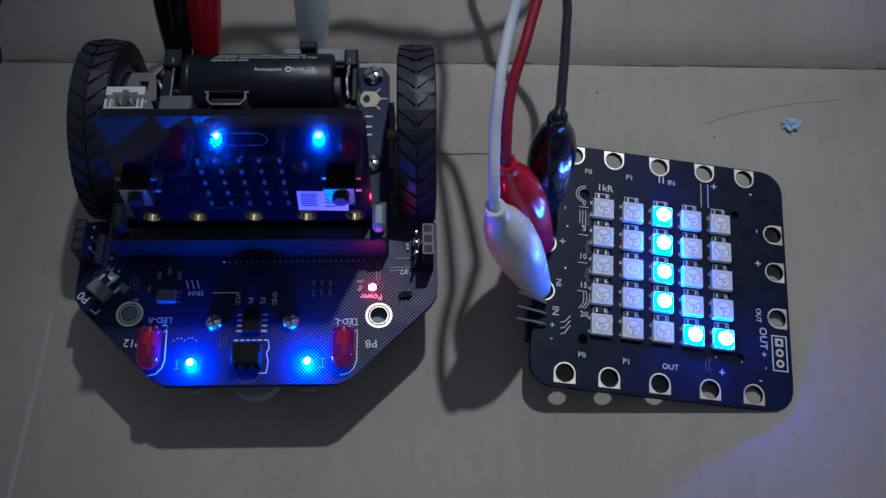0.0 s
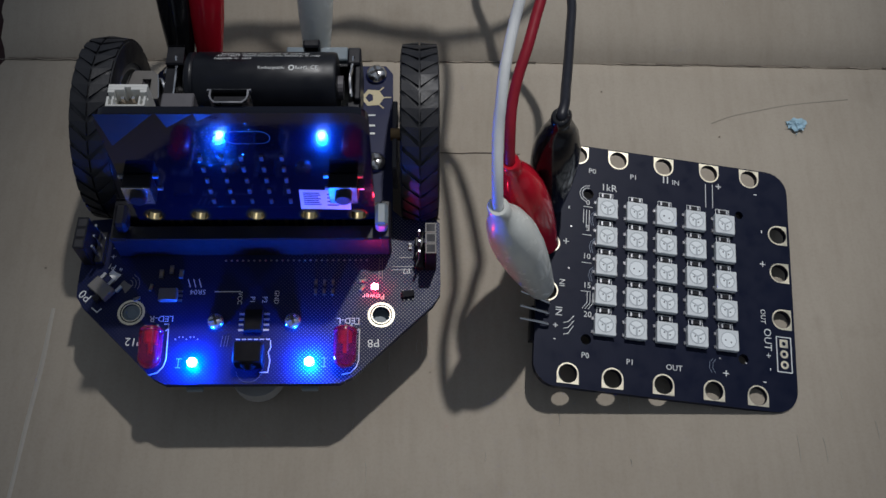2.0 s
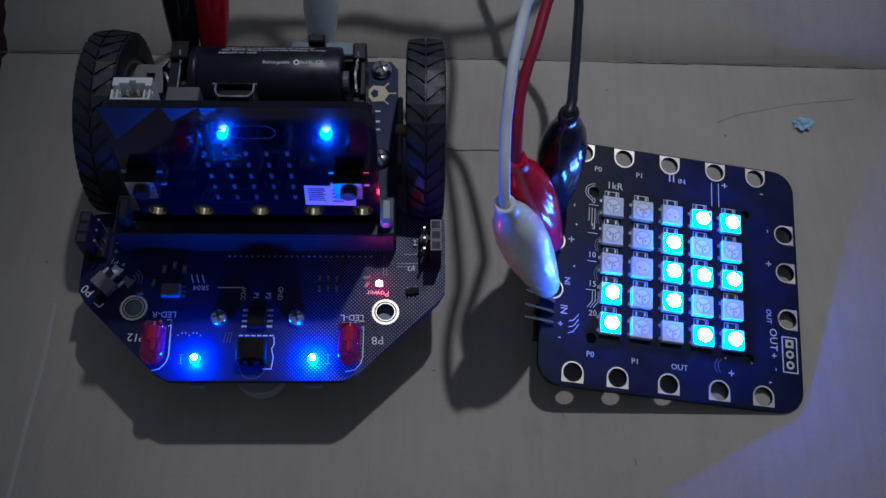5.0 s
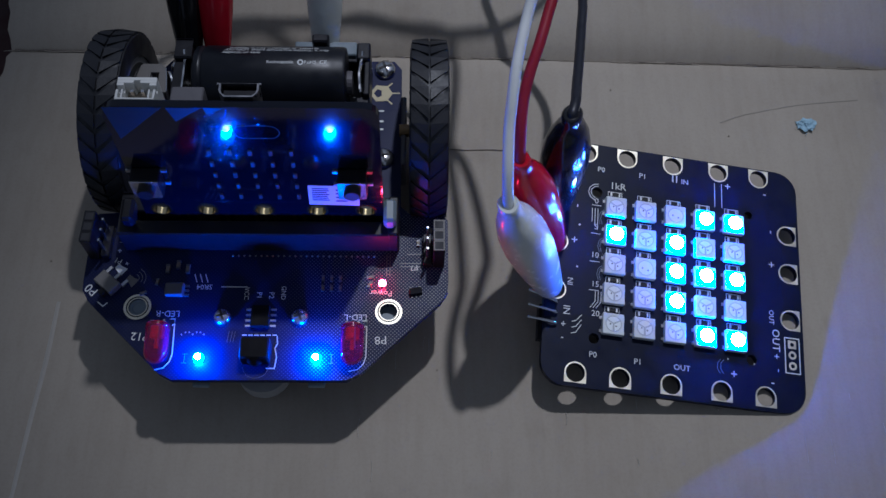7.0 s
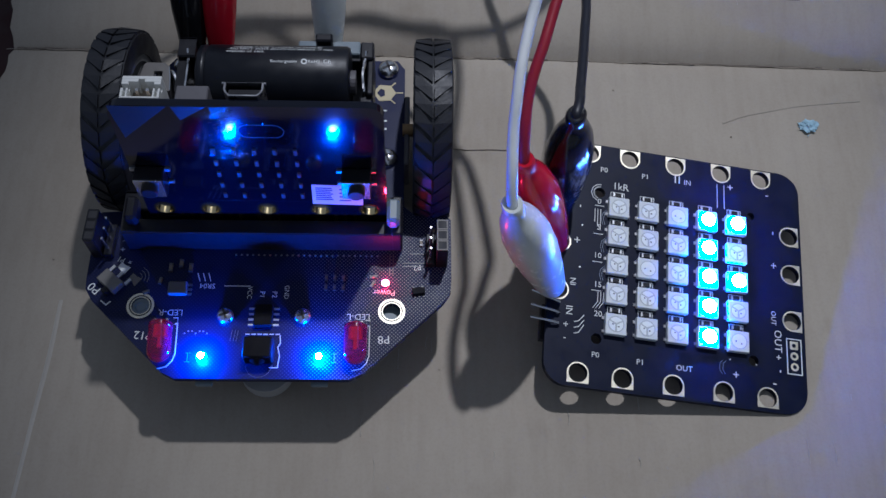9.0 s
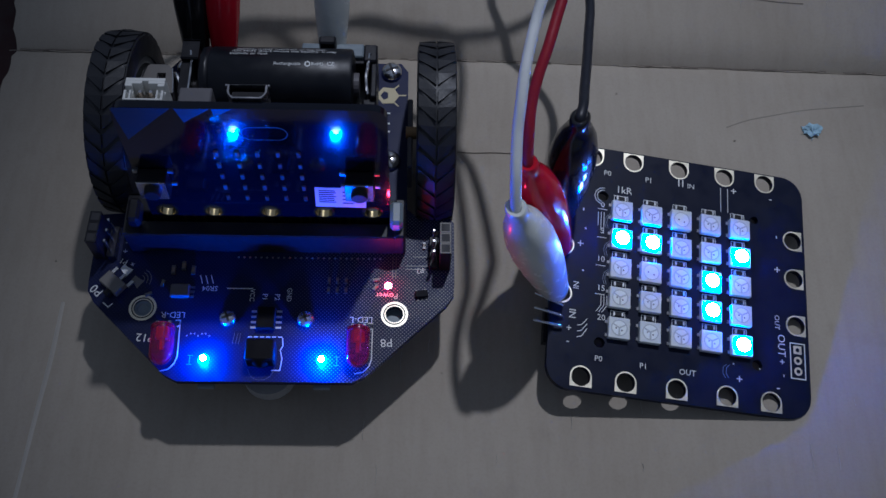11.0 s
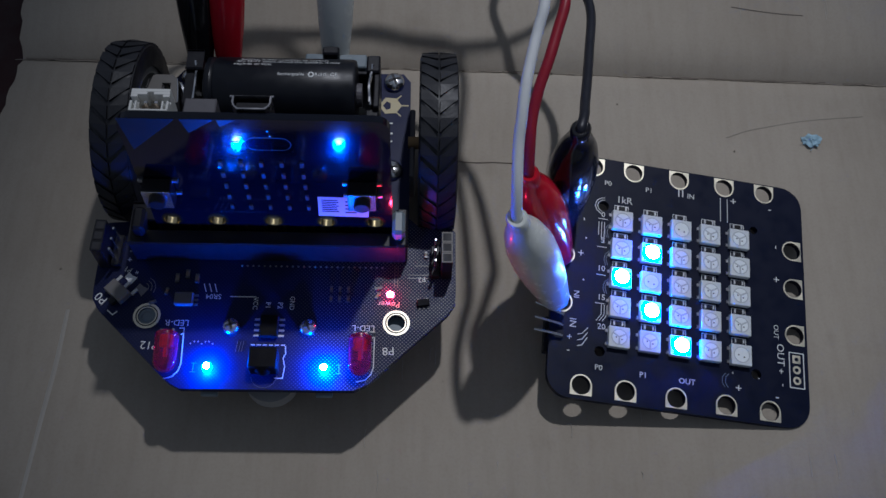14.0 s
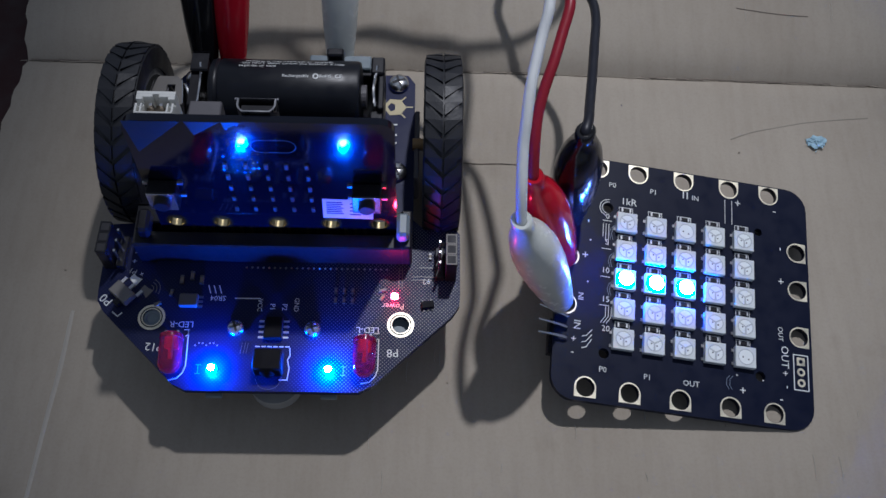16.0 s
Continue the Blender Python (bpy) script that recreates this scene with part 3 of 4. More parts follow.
    for k in range(6):
        smd(robot, 12.5 + (k % 3) * 1.9, -11.5 - (k // 3) * 2.4, 1.0, 0.55, 0.45, CAP, 90)
    for k in range(3):
        smd(robot, -22 + k * 2.2, -9.4 + (k % 2), 1.6, 0.8, 0.7, CAP, 90)
    b = bmesh.new()
    box(b, -2.1, 2.1, -1.6, 1.6, 0.02, 1.3, 0.3)
    reg = part("regulator", b, GREY, robot, "dark grey regulator", at=mmpose(-19.9, -14.6, PZ))
    for y in (-1.1, 0, 1.1):
        part("leg", box(bmesh.new(), 2.1, 3.0, y - 0.25, y + 0.25, 0.02, 0.3), DIMTIN, reg)
    b = bmesh.new()
    box(b, -1.4, 1.4, -0.8, 0.8, 0.1, 1.0, 0.12)
    sot = part("small_chip", b, CHIP, robot, "tiny black five-legged chip", at=mmpose(33.1, -14.7, PZ, 0, 0, 8))
    for x, y in ((-0.95, -1.0), (0, -1.0), (0.95, -1.0), (-0.95, 1.0), (0.95, 1.0)):
        part("leg", box(bmesh.new(), x - 0.18, x + 0.18, y - 0.35, y + 0.35, 0.02, 0.25), DIMTIN, sot)
    for x, y, a in ((23.0, -11.2, 10), (22.9, -13.0, 60), (-26.8, -15.3, 20), (-24, -12.6, 80), (36.4, 0.5, 70), (33.6, -2.6, 90)):
        smd(robot, x, y, 1.1, 0.6, 0.5, CAP, a)
    # slide switch of the buzzer
    sw = empty("buzzer_switch", mmpose(-34.6, -13.2, PZ, 0, 0, -40))
    sw.parent = robot
    b = bmesh.new()
    box(b, -2.6, 2.6, -1.6, 1.6, 0.1, 2.0, 0.15)
    part("body", b, TAUPE, sw, "small steel-cased slide switch")
    b = bmesh.new()
    box(b, 0.3, 1.8, -3.0, -1.7, 0.6, 2.0, 0.15)
    part("slider", b, PLASTIC, sw)
    for k in (-2.5, 0, 2.5):
        b = bmesh.new()
        box(b, k - 0.35, k + 0.35, 1.6, 3.3, 0.02, 0.5)
        part("tag", b, SOLDER, sw)
    # little printed loudspeaker signs
    for x, y, c, mat in ((-32.6, -9.3, 1.0, SILK), (-29.8, -12.0, 1.0, TAUPE)):
        b = bmesh.new()
        shape = ((-0.5, 1.3), (0.5, 0.5), (1.6, 0.0), (0.2, -1.9), (-0.5, -0.8), (-1.3, 0.2))
        b.faces.new([b.verts.new((x + u * c, y + v * c, PZ + 0.05)) for u, v in shape])
        part("printed_sign", b, mat, robot)
    for k in range(3):
        pts = [(-29.2 + (1 + k * 0.75) * math.cos(a), -11.6 + (1 + k * 0.75) * math.sin(a)) for a in (-0.5, -0.1, 0.3, 0.7, 1.1)]
        part("printed_sign", outline_bm(pts, 0.14, PZ + 0.02), TAUPE, robot)
    # traces and vias beside the servo header
    for y in (-5.3, -8.4, -7.6):
        part("trace", outline_bm([(29.6 if y < -6 else 31.2, y), (34.6, y)], 0.16, PZ + 0.02), DIMTIN, robot)
    for x in (26.6, 27.3):
        part("trace", outline_bm([(x, -5.4), (x, -10.6)], 0.16, PZ + 0.02), DIMTIN, robot)
    for k in range(7):
        part("via", disc(bmesh.new(), 0.16, PZ + 0.01, PZ + 0.06, -17.4 + k * 0.8, -24.4 - 0.5 * (k % 3 == 0), 8), SOLDER, robot)
    for x in (-16.2, 15.1):
        part("outline", outline_bm([(x - 0.5, -31.4), (x + 0.5, -31.4), (x, -31.4), (x, -29.4), (x - 0.5, -29.4), (x + 0.5, -29.4)], 0.14, PZ + 0.02), TAUPE, robot)
    # upright servo and sensor headers
    pin_header(robot, 38.2, -4.8, 0, 3, "servo_header")
    pin_header(robot, -38.4, -3.1, 178, 3, "sensor_header", square=False)
    # printed words, readable from the back of the car
    for body, size, x, y, a in (("LED-R", 2.0, -20.9, -20.0, 180), ("LED-L", 2.0, 20.0, -20.7, 180), ("P12", 2.6, -26.3, -25.4, 176), ("P8", 2.7, 25.6, -26.0, 184),
                                ("Power", 1.9, 25.4, -14.9, 178), ("P0", 2.9, -38.3, -14.4, 142), ("SR04", 1.7, -13.6, -13.6, 180), ("GND", 1.5, 3.9, -15.0, 270), ("VCC", 1.5, -4.2, -15.2, 270),
                                ("P2", 1.6, 1.3, -15.6, 270), ("P1", 1.6, -1.4, -15.6, 270), ("P2", 1.8, 32.7, -8.7, 190), ("P1", 1.8, -33.4, -7.3, 160), ("+", 1.8, -31.3, -8.1, 20),
                                ("-", 2.0, -33.4, -2.5, 0), ("+", 2.0, -33.4, -4.9, 0)):
        lettering(body, size, robot, x, y, PZ + 0.05, a)
    part("outline", outline_bm([(-9.8, -13.6), (-4.2, -13.6)], 0.2, PZ + 0.02), SILK, robot)
    part("outline", outline_bm([(-36.4, -17.4), (-35.2, -18.4), (-34.4, -17.6)], 0.25, PZ + 0.02), SILK, robot)
    for k in range(3):
        part("outline", outline_bm([(-16 + k * 1.2, -10.6), (-15.4 + k * 1.2, -12.4)], 0.2, PZ + 0.02), SILK, robot)
    for k in range(26):
        part("solder_joint", lathe(bmesh.new(), [(0.28, 0), (0.18, 0.18), (0.01, 0.22)], 6), DULLSTEEL, robot, at=mmpose(-8 + k * 1.27, -5.9, PZ + 0.01)) if k == 0 else \
            again(bpy.data.objects["solder_joint"], mmpose(-8 + k * 1.27, -5.9, PZ + 0.01))
    # maker's hexagon badge and lettering, as plain shapes
    bx, by = 24.3, 38.8
    hexa = [(bx - 2.9, by), (bx - 1.2, by + 2.4), (bx + 1.5, by + 2.2), (bx + 2.9, by), (bx + 1.5, by - 2.2), (bx - 1.2, by - 2.4)]
    eye = [(bx - 1.8, by), (bx - 0.9, by + 1.3), (bx + 0.1, by + 0.8), (bx + 0.1, by - 0.8), (bx - 0.9, by - 1.3)]
    part("badge", plate(bmesh.new(), hexa, [eye], PZ + 0.02, PZ + 0.09), BADGE, robot, "gold hexagon badge")
    for x, y in ((bx + 2.6, by + 3.0), (bx + 4.4, by + 0.1), (bx + 2.6, by - 3.0)):
        part("badge", outline_bm([(bx + 1.4, by + (y - by) * 0.6), (x, y)], 0.35, PZ + 0.02), BADGE, robot)
    part("printed_bar", outline_bm([(24.9, 33.6), (22.9, 33.6), (22.9, 32.2)], 0.4, PZ + 0.02), SILK, robot)
    for k in range(2):
        part("printed_bar", outline_bm([(23.0, 30.6 - k * 2.3), (24.8, 30.6 - k * 2.3)], 0.5, PZ + 0.02), SILK, robot)
    # edge connector in which the micro board stands
    con = empty("edge_connector", mmpose(-1.0, 0, PZ))
    con.parent = robot
    con["label"] = "long black card-edge socket"
    b = bmesh.new()
    box(b, -30, 30, -4.6, -1.0, 0, 7.8, 0.3)
    box(b, -30, 30, 1.2, 5.0, 0, 7.8, 0.3)
    box(b, -30, 30, -4.5, 4.9, 0, 2.0)
    part("socket_body", b, PLASTIC, con)
    for s in (-1, 1):
        b = bmesh.new()
        box(b, s * 27.8, s * 30.4, -4.7, 5.1, 0, 8.4, 0.5)
        part("end_post", b, PLASTIC, con)
        b = bmesh.new()
        box(b, s * 28.4 - 1.4, s * 28.4 + 1.4, -3.2, 2.6, 8.0, 11.9, 0.7)
        part("guide_tab", b, CLEAR if s > 0 else PLASTIC, con, "milky plastic guide tab" if s > 0 else "black plastic guide tab")
    # battery holder and switch at the rear
    hold = empty("battery_holder", mmpose(-0.5, 34.6, PZ))
    hold.parent = robot
    hold["label"] = "black plastic battery holder"
    b = bmesh.new()
    box(b, -22, 22, -9.2, 9.2, 0.05, 1.6, 0.2)
    box(b, -22, 22, -9.4, -8.4, 0.05, 7.0, 0.2)
    box(b, -22, 22, 8.4, 9.4, 0.05, 7.0, 0.2)
    part("tray", b, PLASTIC, hold)
    for s in (-1, 1):
        b = bmesh.new()
        box(b, s * 19.4, s * 22.6, -9.4, -4.4, 0.05, 11.0, 0.4)
        box(b, s * 19.4, s * 22.6, 4.4, 9.4, 0.05, 13.4, 0.4)
        box(b, s * 21.2, s * 22.6, -5, 5, 0.05, 12.5, 0.3)
        part("end_wall", b, PLASTIC, hold)
        b = bmesh.new()
        tube(b, [(s * 20.6, -4.2, 12.2), (s * 20.2, 0, 13.6), (s * 20.6, 4.2, 12.8), (s * 20.8, 6.4, 13.6)], 0.4, 6, 4)
        part("contact_spring", b, STEEL, hold, smooth=True)
        b = bmesh.new()
        box(b, s * 20.2, s * 20.5, -4, 4, 3, 13.2)
        part("contact_plate", b, STEEL, hold)
    sw = empty("power_switch", mmpose(10.0, 45.9, PZ))
    sw.parent = robot
    b = bmesh.new()
    box(b, -6.5, 8.5, -1.4, 2.6, 0.05, 7.8, 0.3)
    part("body", b, CLEAR, sw, "pale grey slide-switch body")
    b = bmesh.new()
    box(b, -2.0, 2.0, -0.6, 1.8, 7.6, 11.8, 0.4)
    part("slider", b, PLASTIC, sw, "black switch slider")
    # pressed motor bracket beside the wheel, a square window in its top
    trap = [(-33.2, 30.6), (-24.8, 30.6), (-25.6, 37.4), (-26.8, 38.6), (-31.0, 38.6), (-32.4, 37.2)]
    window = [(-29.0, 33.2), (-27.0, 33.2), (-27.0, 36.2), (-29.0, 36.2)]
    bracket = part("bracket_plate", plate(bmesh.new(), trap, [window], PZ + 10.4, PZ + 11.2), TAUPE, robot, "grey pressed bracket with a square window")
    for x0, x1, y0, y1 in ((-29.3, -28.7, 31.2, 37.0), (-25.9, -25.4, 31.2, 37.0), (-28.6, -27.0, 37.6, 38.4)):
        b = bmesh.new()
        box(b, x0, x1, y0, y1, PZ + 0.05, PZ + 10.4, 0.15)
        part("bracket_wall", b, GREY, bracket)
    for pts in ([(-33.2, 30.8, PZ + 11.2), (-32.8, 34, PZ + 11.3), (-32.3, 37.2, PZ + 11.2)], [(-24.8, 30.8, PZ + 11.2), (-25.1, 34, PZ + 11.3), (-25.6, 37.4, PZ + 11.2)]):
        part("metal_edge", tube(bmesh.new(), pts, 0.2, 6, 4), STEEL, bracket)
    b = bmesh.new()
    tube(b, [(-26.5, 38, PZ + 8), (-24.6, 36, PZ + 10.5), (-23.6, 33, PZ + 9), (-23.2, 30, PZ + 2)], 0.6, 8, 6)
    part("motor_lead", b, STEEL, robot, smooth=True)


robot_car()


def battery():
    cell = empty("battery", mmpose(-0.6, 34.6, PZ + 1.65 + 8.3))
    tagged(cell, "black rechargeable cylindrical cell lying in the battery holder", "battery")
    b = bmesh.new()
    m = Matrix.Rotation(radians(90), 4, "Y")
    lathe(b, [(0.01, -17.6), (7.2, -17.6), (8.1, -17.1), (8.3, -16.2), (8.3, -15.9), (7.95, -15.4), (8.3, -14.9), (8.3, 16.6), (8.0, 17.2), (7.0, 17.4), (0.01, 17.4)], 48, m)
    part("wrapper", b, BATTERY, cell, smooth=True)
    b = bmesh.new()
    lathe(b, [(2.8, 17.4), (2.8, 18.6), (0.01, 18.7)], 20, m)
    part("terminal", b, GREY, cell)

    def wrapped(body, size, x, angle, wide=1.0):
        """White print that follows the round wrapper; angle from straight up towards the front."""
        bb = text_bm(body, size)
        for v in bb.verts:
            a = radians(angle) - v.co.y / 8.36
            v.co = Vector((v.co.x * wide + x, -8.37 * math.sin(a), 8.37 * math.cos(a)))
        part("lettering", bb, SILK, cell)

    wrapped("Rechargeable", 1.15, 2.6, 3)
    wrapped("RoHS", 1.2, 9.4, 3)
    wrapped("CE", 1.5, 12.4, 3)
    wrapped("explode or vent", 1.15, -6.4, -17.5, 1.15)
    wrapped("-Do NOT short circuit the battery, it may", 1.15, 1.6, -25, 1.22)
    wrapped("battery, it may overheat or explode", 1.15, 0.9, -32.5, 1.22)
    for k in range(3):
        a = 2 * math.pi * k / 3
        pts = [(7.2 + 0.55 * math.cos(a + d), 0.6 * math.sin(a + d)) for d in (0, 0.5, 1.0, 1.5)]
        bb = outline_bm(pts, 0.3, 0)
        for v in bb.verts:
            g = radians(3) - v.co.y / 8.36
            v.co = Vector((v.co.x, -(8.34 + v.co.z) * math.sin(g), (8.34 + v.co.z) * math.cos(g)))
        part("printed_sign", bb, SILK, cell)


battery()


# ---- micro board standing in the socket ----
def micro_board():
    mb = empty("micro_board", mmpose(0, 0, 27.75, 86.7, 0, 0))
    tagged(mb, "glossy black micro board with blue zigzag print, standing in a socket", "circuit board")
    # local x across, y up the board, z out of its front
    holes = [ring_points(x, 0, 2.0) for x in (-22.2, -12.2, 0, 11.6, 22.2)]
    part("board", plate(bmesh.new(), rounded(-26, 26, -6.2, 35.8, 3, 6), holes, -1.6, 0), (MICRO,), mb)
    for x in (-22.2, -12.2, 0, 11.6, 22.2):
        b = plate(bmesh.new(), ring_points(x, 0, 2.4, 24), [ring_points(x, 0, 2.02, 24)], 0.01, 0.06)
        part("edge_pad", b, GOLD, mb, "gold edge contact with a round hole")
        b = bmesh.new()
        lathe(b, [(2.0, -1.62), (2.0, 0.05), (1.86, 0.05), (1.86, -1.62), (2.0, -1.62)], 24, Matrix.Translation((x, 0, 0)))
        part("hole_sleeve", b, GOLD, mb, smooth=True)
    for k in range(21):
        if k % 4:
            part("edge_strip", box(bmesh.new(), -21 + k * 2.1 - 0.4, -21 + k * 2.1 + 0.4, -6.1, -2, 0.01, 0.05), GOLD, mb)
    for tri in (((-25.6, 35.6), (-14.4, 35.6), (-23.8, 26.2), (-24.4, 25.6)), ((-13.8, 35.6), (-7.0, 35.6), (-12.6, 31.4)), ((-6.8, 35.6), (-3.0, 35.6), (-6.4, 33.4))):
        b = bmesh.new()
        top = [b.verts.new((x, y, 0.05)) for x, y in tri]
        b.faces.new(top)
        part("printed_triangle", b, BLUEPRINT, mb, "dark blue printed triangle")
    led = None
    for i in range(5):
        for j in range(5):
            m = mmpose((j - 2) * 4.08, 21.6 - i * 3.95, 0)
            if led is None:
                b = bmesh.new()
                box(b, -0.38, 0.38, -0.7, 0.7, 0.02, 0.45, 0.08, mi=0)
                for s in (-1, 1):
                    box(b, -0.38, 0.38, s * 0.58 - 0.13, s * 0.58 + 0.13, 0.02, 0.47, mi=1)
                led = part("matrix_led", b, (TINYLED, DIMCHIP), mb, "tiny unlit led", at=m)
            else:
                again(led, m)
    oval = [(2.2 + 2.4 * (1 if math.cos(a) > 0 else -1) + 2.0 * math.cos(a), 28.2 + 2.0 * math.sin(a)) for a in [2 * math.pi * k / 28 for k in range(29)]]
    part("printed_sign", outline_bm(oval, 0.16, 0.02), DIMPRINT, mb, "printed oval sign")
    for x in (-22.0, 20.0):
        btn = empty("push_button", mmpose(x, 12.9, 0))
        btn.parent = mb
        b = bmesh.new()
        box(b, -3, 3, -3, 3, 0.05, 3.4, 0.25)
        part("case", b, PLASTIC, btn)
        part("cap", lathe(bmesh.new(), [(1.75, 3.4), (1.75, 4.6), (1.5, 4.9), (0.01, 4.9)], 20), PLASTIC, btn, smooth=True)
        b = bmesh.new()
        for sx in (-1, 1):
            for sy in (-1, 1):
                box(b, sx * 3.5 - 0.6, sx * 3.5 + 0.6, sy * 2.2 - 0.35, sy * 2.2 + 0.35, 0.02, 0.5)
        part("tag", b, SOLDER, btn)
        b = bmesh.new()
        box(b, -2.9, 2.9, -2.9, 2.9, 3.4, 3.6, 0.05)
        part("cover_plate", b, STEEL, btn)
    # shallow bumps added round both headlamp reflections to scatter them into glints
    rng = random.Random(11)
    b = bmesh.new()
    for k in range(130):
        x, y = rng.gauss(-4.9, 2.3), rng.uniform(18.5, 35.0)
        r = rng.uniform(0.12, 0.40)
        lathe(b, [(r, 0.01), (r * 0.8, r * 0.05), (r * 0.5, r * 0.095), (r * 0.2, r * 0.12), (0.005, r * 0.125)], 8, Matrix.Translation((x, y, 0)))
    for k in range(16):
        x, y = rng.gauss(9, 2.0), rng.uniform(22.5, 27)
        r = rng.uniform(0.1, 0.25)
        lathe(b, [(r, 0.01), (r * 0.8, r * 0.05), (r * 0.5, r * 0.095), (r * 0.2, r * 0.12), (0.005, r * 0.125)], 8, Matrix.Translation((x, y, 0)))
    tagged(part("glint_bumps", b, MICRO, mb, "shallow glossy bumps added to catch lamp glints", smooth=True), kind="stuff")
    # paper label, its print as plain bars
    lab = part("paper_label", box(bmesh.new(), -5.4, 5.4, -3.7, 3.7, 0.03, 0.12, 0.02), LABEL, mb, "white paper label with black print", at=mmpose(15.6, 6.0, 0, 0, 0, -2))
    rng = random.Random(7)
    for k in range(7):
        part("printed_bar", box(bmesh.new(), -4.6, -0.9 - rng.uniform(0, 0.9), 2.4 - k * 0.72, 2.4 - k * 0.72 + 0.36, 0.12, 0.16), INK, lab)
    for k in range(4):
        part("printed_bar", box(bmesh.new(), 0.4, 2.9 - rng.uniform(0, 1), 2.0 - k * 1.4, 2.45 - k * 1.4, 0.12, 0.16), INK, lab)
    # parts on the back that show over the top edge
    b = bmesh.new()
    def shell(s):
        return [(-3.75 * s, -5.1 + 0.3 * (1 - s)), (3.75 * s, -5.1 + 0.3 * (1 - s)), (3.75 * s, -3.5), (3.45 * s, -2.75), (2.7 * s, -1.9 - 3.0 * (1 - s)), (-2.7 * s, -1.9 - 3.0 * (1 - s)), (-3.45 * s, -2.75), (-3.75 * s, -3.5)]
    b = plate(bmesh.new(), shell(1.0), [shell(0.9)], 29.6, 36.6)
    for v in b.verts:
        v.co = Vector((v.co.x - 0.3, v.co.z, v.co.y))
    usb = part("usb_socket", b, DULLSTEEL, mb, "steel micro usb socket")
    b = bmesh.new()
    box(b, -3.3, 2.7, 29, 35.4, -4.3, -3.0)
    part("tongue", b, PLASTIC, usb)
    for s in (-1, 1):
        b = bmesh.new()
        box(b, s * 3.95 - 0.55, s * 3.95 - 0.05, 35.9, 36.8, -5.1, -4.6, 0.1)
        part("flare", b, DULLSTEEL, usb)
    b = bmesh.new()
    box(b, -13.4, -7.2, 29.4, 35.0, -5.6, -1.7, 0.25)
    part("reset_button", b, GREY, mb, "dark grey reset button")
    # white two-pin battery socket, open at the top, its sides slotted
    x0, x1 = -23.5, -16.1
    b = bmesh.new()
    box(b, x0, x1, 28.4, 35.7, -7.1, -6.35, 0.08)
    jst = part("battery_socket", b, WHITE, mb, "white two-pin battery socket")
    walls = [(x0, -20.4, 35.7, -6.4, -5.7), (-19.2, x1, 35.7, -6.4, -5.7), (x0, x1, 35.6, -2.3, -1.9)]
    for a, c in ((x0, x0 + 1.3), (x1 - 1.3, x1)):
        walls += [(a, c, 35.7, -5.75, -5.1), (a, c, 34.2, -5.15, -4.2)]
    walls += [(a, c, 35.6, -4.3, -2.1) for a, c in ((x0, x0 + 0.45), (x0 + 1.0, x0 + 1.35), (x1 - 1.35, x1 - 1.0), (x1 - 0.45, x1))]
    for a, c, top, z0, z1 in walls:
        part("socket_wall", box(bmesh.new(), a, c, 28.4, top, z0, z1, 0.08), WHITE, jst)
    b = bmesh.new()
    box(b, x0 + 0.3, x1 - 0.3, 28.4, 32.2, -6.3, -2.2)
    part("floor", b, AMBER, jst)
    for x in (-20.8, -18.8):
        b = bmesh.new()
        box(b, x - 0.3, x + 0.3, 29.5, 34.6, -5.0, -4.4)
        part("pin", b, STEEL, jst)


micro_board()


# ---- led matrix board ----
BOARD = mmpose(94.2, -5.1, 6.5, 4.464, 7.565, -4.814)
PITCH = 7.40
LED_TOP, LED_REST = 1.66, 0.6


